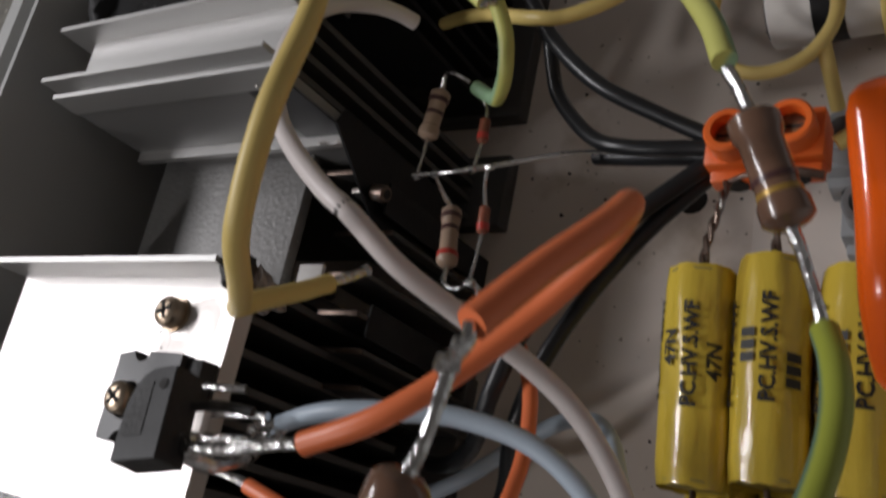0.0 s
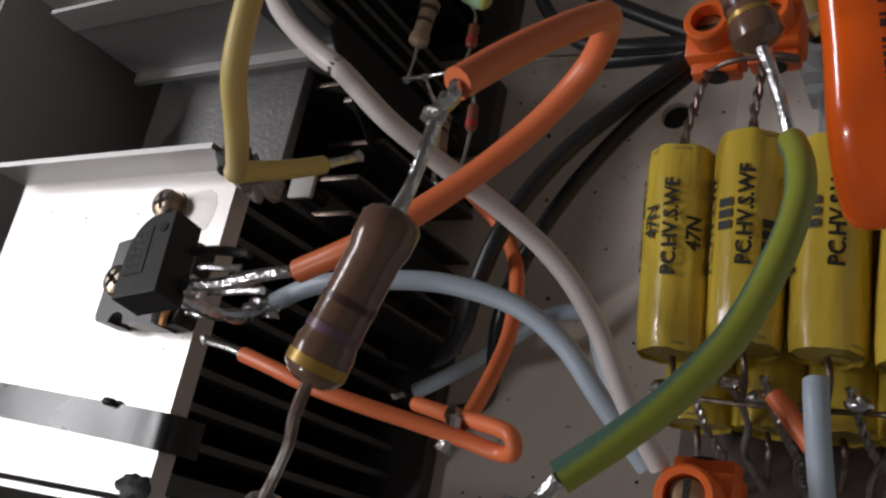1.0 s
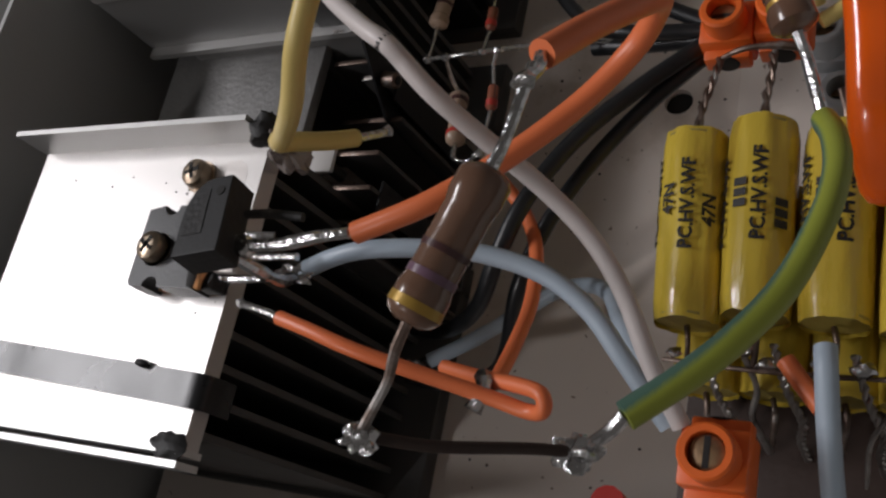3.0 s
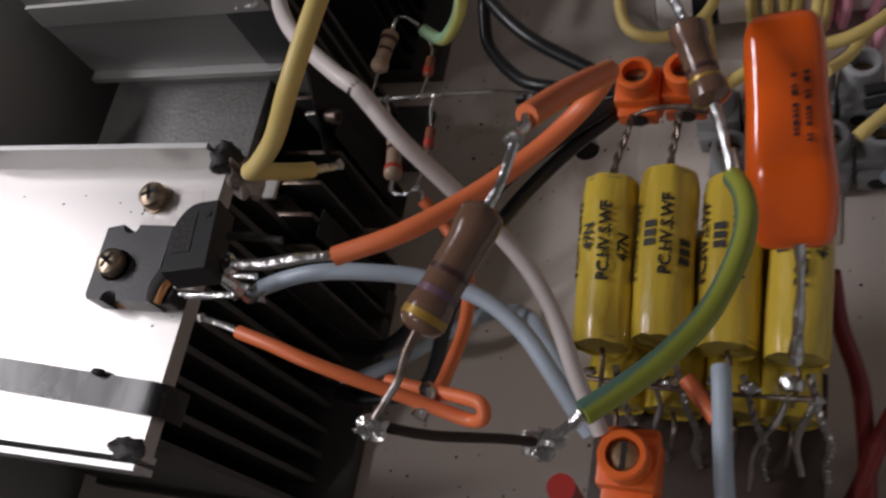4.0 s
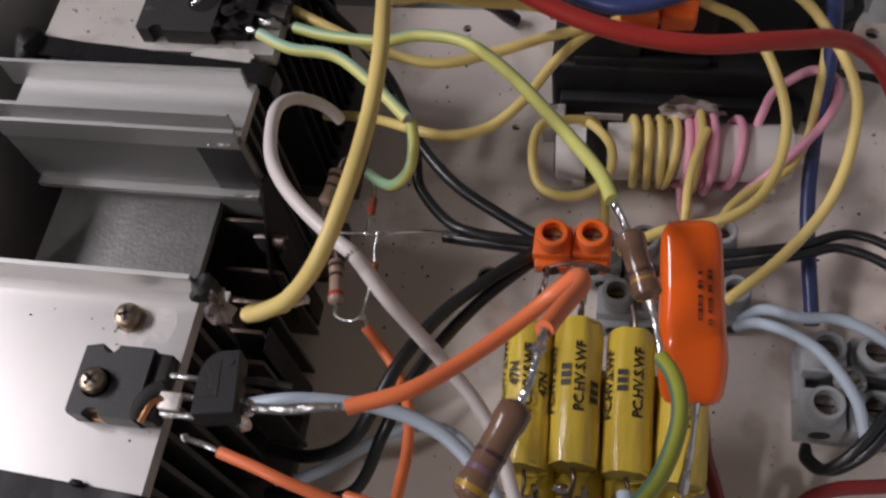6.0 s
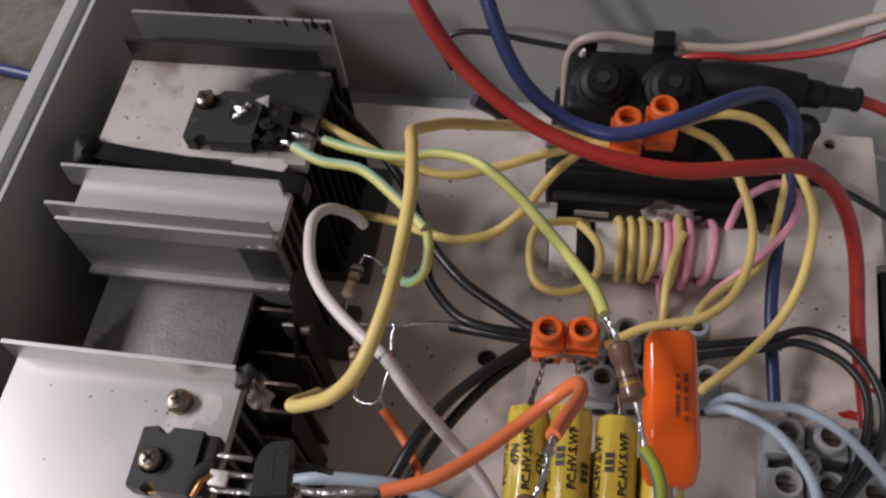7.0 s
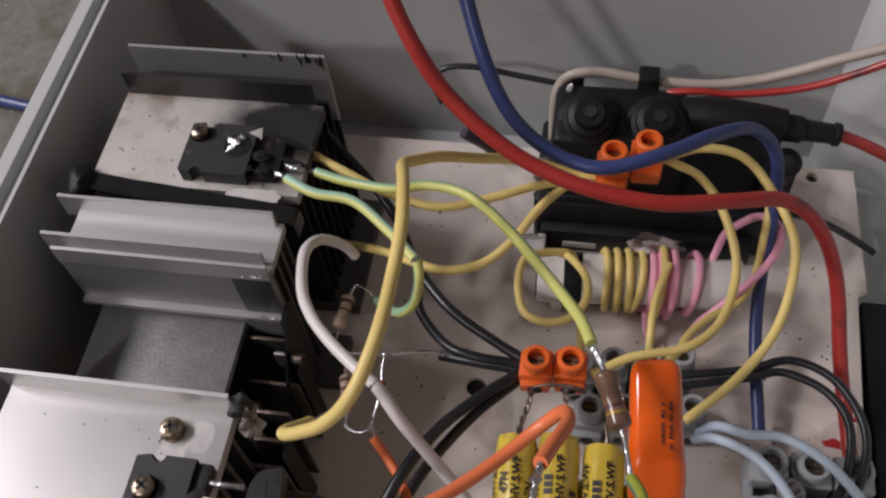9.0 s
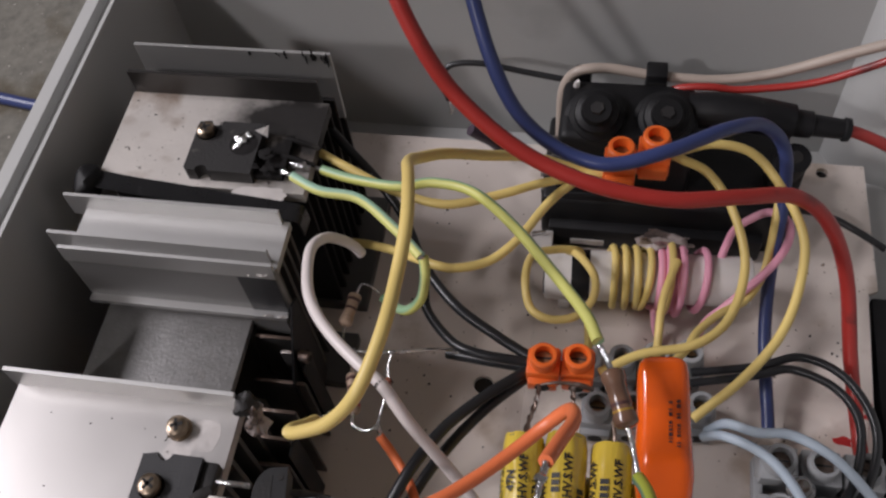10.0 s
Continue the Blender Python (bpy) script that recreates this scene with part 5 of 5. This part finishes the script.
# ---- wound coil ----
def coil():
    t = thing("wound_coil", "white tube wound with yellow and pink wire", "coil")
    a, b = Vector((17, 38, 13)), Vector((85, 41.5, 13))
    bm = turned(a, b, ((0, 8.2), (0.004, 8.6), (0.996, 8.6), (1, 8.2)), 32)
    part("tube", bm, M_TUBE, t)
    part("tube_mouth", turned(a - Vector((0.3, 0, 0)), a + Vector((0.2, 0, 0)), ((0, 6.8), (1, 6.8)), 24), M_HOLE, t, "dark tube mouth")
    part("dark_band", turned(a.lerp(b, 0.13), a.lerp(b, 0.22), ((0, 8.75), (1, 8.75)), 28), M_BLACK, t, "black tape band")

    def turns(start, count, pitch, r, lean, seed):
        pts = []
        for k in range(count * 12 + 1):
            ang = k / 12 * math.tau
            x = start + pitch * k / 12 + lean * math.sin(ang) + 0.3 * noise.noise(Vector((k * 0.2, seed, 0)))
            rr = 8.7 + r + 0.25 * noise.noise(Vector((k * 0.3, seed, 5)))
            y = 38 + (x - 17) * 3.5 / 68
            pts.append((x, y + rr * math.cos(ang), 13 + rr * math.sin(ang)))
        return pts

    part("yellow_winding", hose(turns(38.6, 3, 3.8, 1.3, 0.5, 1), 1.3, 10, 2), M_YELLOW, t, "three turns of yellow wire")
    part("slanted_winding", hose(turns(49.6, 1, 1.2, 1.5, 2.2, 6), 1.3, 10, 2), M_YELLOW, t, "slanted turn of yellow wire")
    part("pink_winding", hose(turns(54.0, 3, 2.6, 1.3, 0.9, 2), 1.35, 10, 2), M_PINK, t, "turns of pink wire")
    part("outer_pink_winding", hose(turns(56.0, 2, 3.8, 3.0, 1.6, 3), 1.3, 10, 2), M_PINK, t, "upper turns of pink wire")
    part("crossed_winding", hose(turns(56.4, 1, 1.6, 4.0, 1.8, 4), 1.3, 10, 2), M_YELLOW, t, "crossed turn of yellow wire")
    part("lone_winding", hose(turns(68.0, 1, 1.0, 1.5, 2.0, 7), 1.3, 10, 2), M_PINK, t, "single outer turn of pink wire")
    part("pink_tail", hose([(52.6, 33, 6), (54.2, 29.2, 10), (55.1, 24.9, 6), (57.0, 21.6, 2), (58, 18, 1.4)], 1.2, 10, 5), M_PINK, t, "pink tail under the coil")
    for x in (24, 80):
        part("saddle", rbox(x - 2, x + 2, 32, 46, 0, 6, 0.6), M_TUBE, t)


coil()
tagged(part("plastic_scrap", blob((56, 48.6, 22.5), 4.2, None, 33, (1.9, 0.7, 0.6), 1.0, 3), M_FILMSCRAP), "shrivelled clear plastic on top of the coil", "scrap")
tagged(part("sleeve_end", hose([(-17, 96, 17), (-12, 97, 12), (-6.5, 98, 5.6), (-3, 98.4, 2.0)], 2.4, 12, 6, 0.2, seed=3), M_VIOLET), "dark violet sleeve end beside the back wall", "sleeve")
wire("hook_up_wire", "yellow wire bent in a squarish loop round the tube end", M_YELLOW,
     [(29, 41, 22), (27, 39.6, 27), (20, 36.4, 31), (13.6, 31, 35), (12.2, 22, 36), (14.6, 12.4, 34.6), (21, 9, 34), (29, 11, 34), (33.8, 18, 34), (33.4, 27, 33), (28, 36, 29.6), (24, 41, 24)], 1.35, group="yellow wires", seed=42)
wire("hook_up_wire", "pink wire looping off the coil", M_PINK,
     [(74.6, 46, 19), (75.9, 49.3, 22), (77.9, 52.7, 27), (82, 54.5, 31), (86.9, 55.6, 34), (91.5, 54, 35), (93.7, 49.6, 35), (92.8, 43.7, 34), (89.6, 38.2, 32), (85.3, 33.7, 29), (80.9, 30.2, 26), (75.5, 26.4, 21), (70.8, 23.3, 17), (68.6, 20.1, 13), (67.5, 16, 8)], 1.35, group="pink wires", seed=43)
wire("hook_up_wire", "yellow wire leading down from the coil to the strip", M_YELLOW,
     [(60, 39, 26.6), (58.1, 33.4, 26), (56.4, 27.3, 25), (55.4, 20.5, 24), (55.1, 12.3, 22), (55, 8, 18)], 1.35, group="yellow wires", seed=44)
wire("hook_up_wire", "yellow wire from the loop down to the grey strip", M_YELLOW,
     [(32, 15, 34), (33, 10, 30), (33.6, 6, 24)], 1.35, group="yellow wires", seed=45)
wire("hook_up_wire", "yellow wire doubling back beside the coil", M_YELLOW,
     [(88.7, 57, 48), (88.7, 54.9, 44), (88.3, 48.9, 40), (87.8, 42.7, 33), (86.2, 35, 28), (81.6, 27.9, 24), (73.5, 21.4, 25.5), (66.5, 12.9, 28), (62.6, 4.8, 30), (58, -2, 34)], 1.3, group="yellow wires", seed=46)


# ---- black moulded transformer ----
def transformer():
    t = thing("flyback_transformer", "black moulded high-voltage transformer with two domed knobs", "transformer")
    part("body", rbox(18, 62, 66, 92, 22, 53, 3, 3), M_BLACK, t)
    part("base", rbox(13, 98, 62, 100, 0, 24, 2, 3), M_BLACK, t)
    part("skirt", rbox(16, 90, 58, 66, 0, 12, 1.2), M_BLACK, t)
    for x in (30, 52):
        k = part("knob", turned((x, 76, 51), (x, 71, 62), ((0, 10.5), (0.12, 10.5), (0.2, 9.2), (0.45, 8.8), (0.55, 7.4), (0.72, 7.0), (0.78, 5.2), (1, 4.6)), 28), M_BLACK, t)
        part("knob_slot", turned((x, 71.2, 61.6), (x, 70.9, 62.6), ((0, 2.4), (1, 2.2)), 6), M_BURNT, k)
    part("arm", hose([(60, 82, 51), (70, 81.4, 52.6), (82, 80.6, 52), (92, 80, 50.6)], 6, 16, 5, 0.02), M_BLACK, t)
    part("socket", turned((90, 80, 50.8), (110, 80, 48.6), ((0, 4.6), (0.4, 4.4), (0.42, 3.6), (0.9, 3.3), (0.92, 4.0), (1, 3.8)), 20), M_BLACK, t)
    part("lug", turned((94, 74, 34), (94.4, 71, 44), ((0, 5), (1, 5)), 20), M_BLACK, t)
    part("lug_hole", turned((94.4, 71, 43.9), (94.5, 70.7, 44.4), ((0, 2.2), (1, 2.2)), 16), M_HOLE, t)
    part("lug_web", rbox(88, 99, 70, 80, 18, 38, 1.5), M_BLACK, t)
    part("wire_clip", rbox(45, 52, 91, 98, 46, 56.6, 0.8), M_BLACK, t)
    part("clip_slot", rbox(45.6, 51.4, 90.8, 91.2, 51.6, 53.6, 0), M_BURNT, t)
    part("wire_clip", rbox(21, 27, 92.6, 97.4, 46, 54.6, 1.6), M_BLACK, t)
    # White lump stands in for a bright glint on the black moulding.
    part("white_glint", blob((22.6, 88.4, 53.2), 1.5, None, 17, (0.8, 0.9, 1.3), 0.5, 2), M_TUBE, t, "white lump in place of a glint")
    part("shoulder", rbox(17.6, 40, 63.4, 67, 22, 43, 1.6), M_BLACK, t)
    part("ridge", rbox(20, 60, 62.6, 65.4, 22, 27, 0.8), M_BLACK, t)
    part("label_patch", rbox(24, 36, 57.6, 58.1, 3, 6, 0.1), M_TUBE, t, "torn white label")
    for n, z in enumerate((14, 24, 34, 44)):
        part("pin", rod((12, 72, z), (19, 73, z), 0.8), M_STEEL, t, "tinned pin")
    for n in range(5):
        part("pin", rod((15.4, 57 - 0.2 * n, 3 + 2.2 * n), (10.5, 55, 3 + 2.2 * n), 0.5), M_STEEL, t, "tinned pin")
    part("core", rbox(11, 18, 50, 58, 0, 10, 0.5), M_TUBE, t, "pale plastic end piece")


transformer()


# ---- small marks and crumbs ----
def crumbs():
    rnd = random.Random(7)
    bm = bmesh.new()
    for _ in range(150):
        x, y = rnd.uniform(-44, 124), rnd.uniform(-110, 102)
        blob((x, y, 0.05), rnd.uniform(0.18, 0.6), bm, rnd.randint(0, 99), (1, 1, 0.4), 0.8, 1)
    tagged(part("dirt_specks", bm, M_BROWN), "dark specks of dirt on the plate", "dirt", kind="stuff")
    bm = bmesh.new()
    for _ in range(30):
        x, y = rnd.uniform(-116, -55), rnd.choice((rnd.uniform(-103, -48), rnd.uniform(24, 56)))
        blob((x, y, 72.02), rnd.uniform(0.10, 0.32), bm, rnd.randint(0, 99), (1.4, 1, 0.3), 0.9, 1)
    tagged(part("soot_specks", bm, M_SOOT), "dark specks of soot on the heatsink decks", "dirt", kind="stuff")


crumbs()
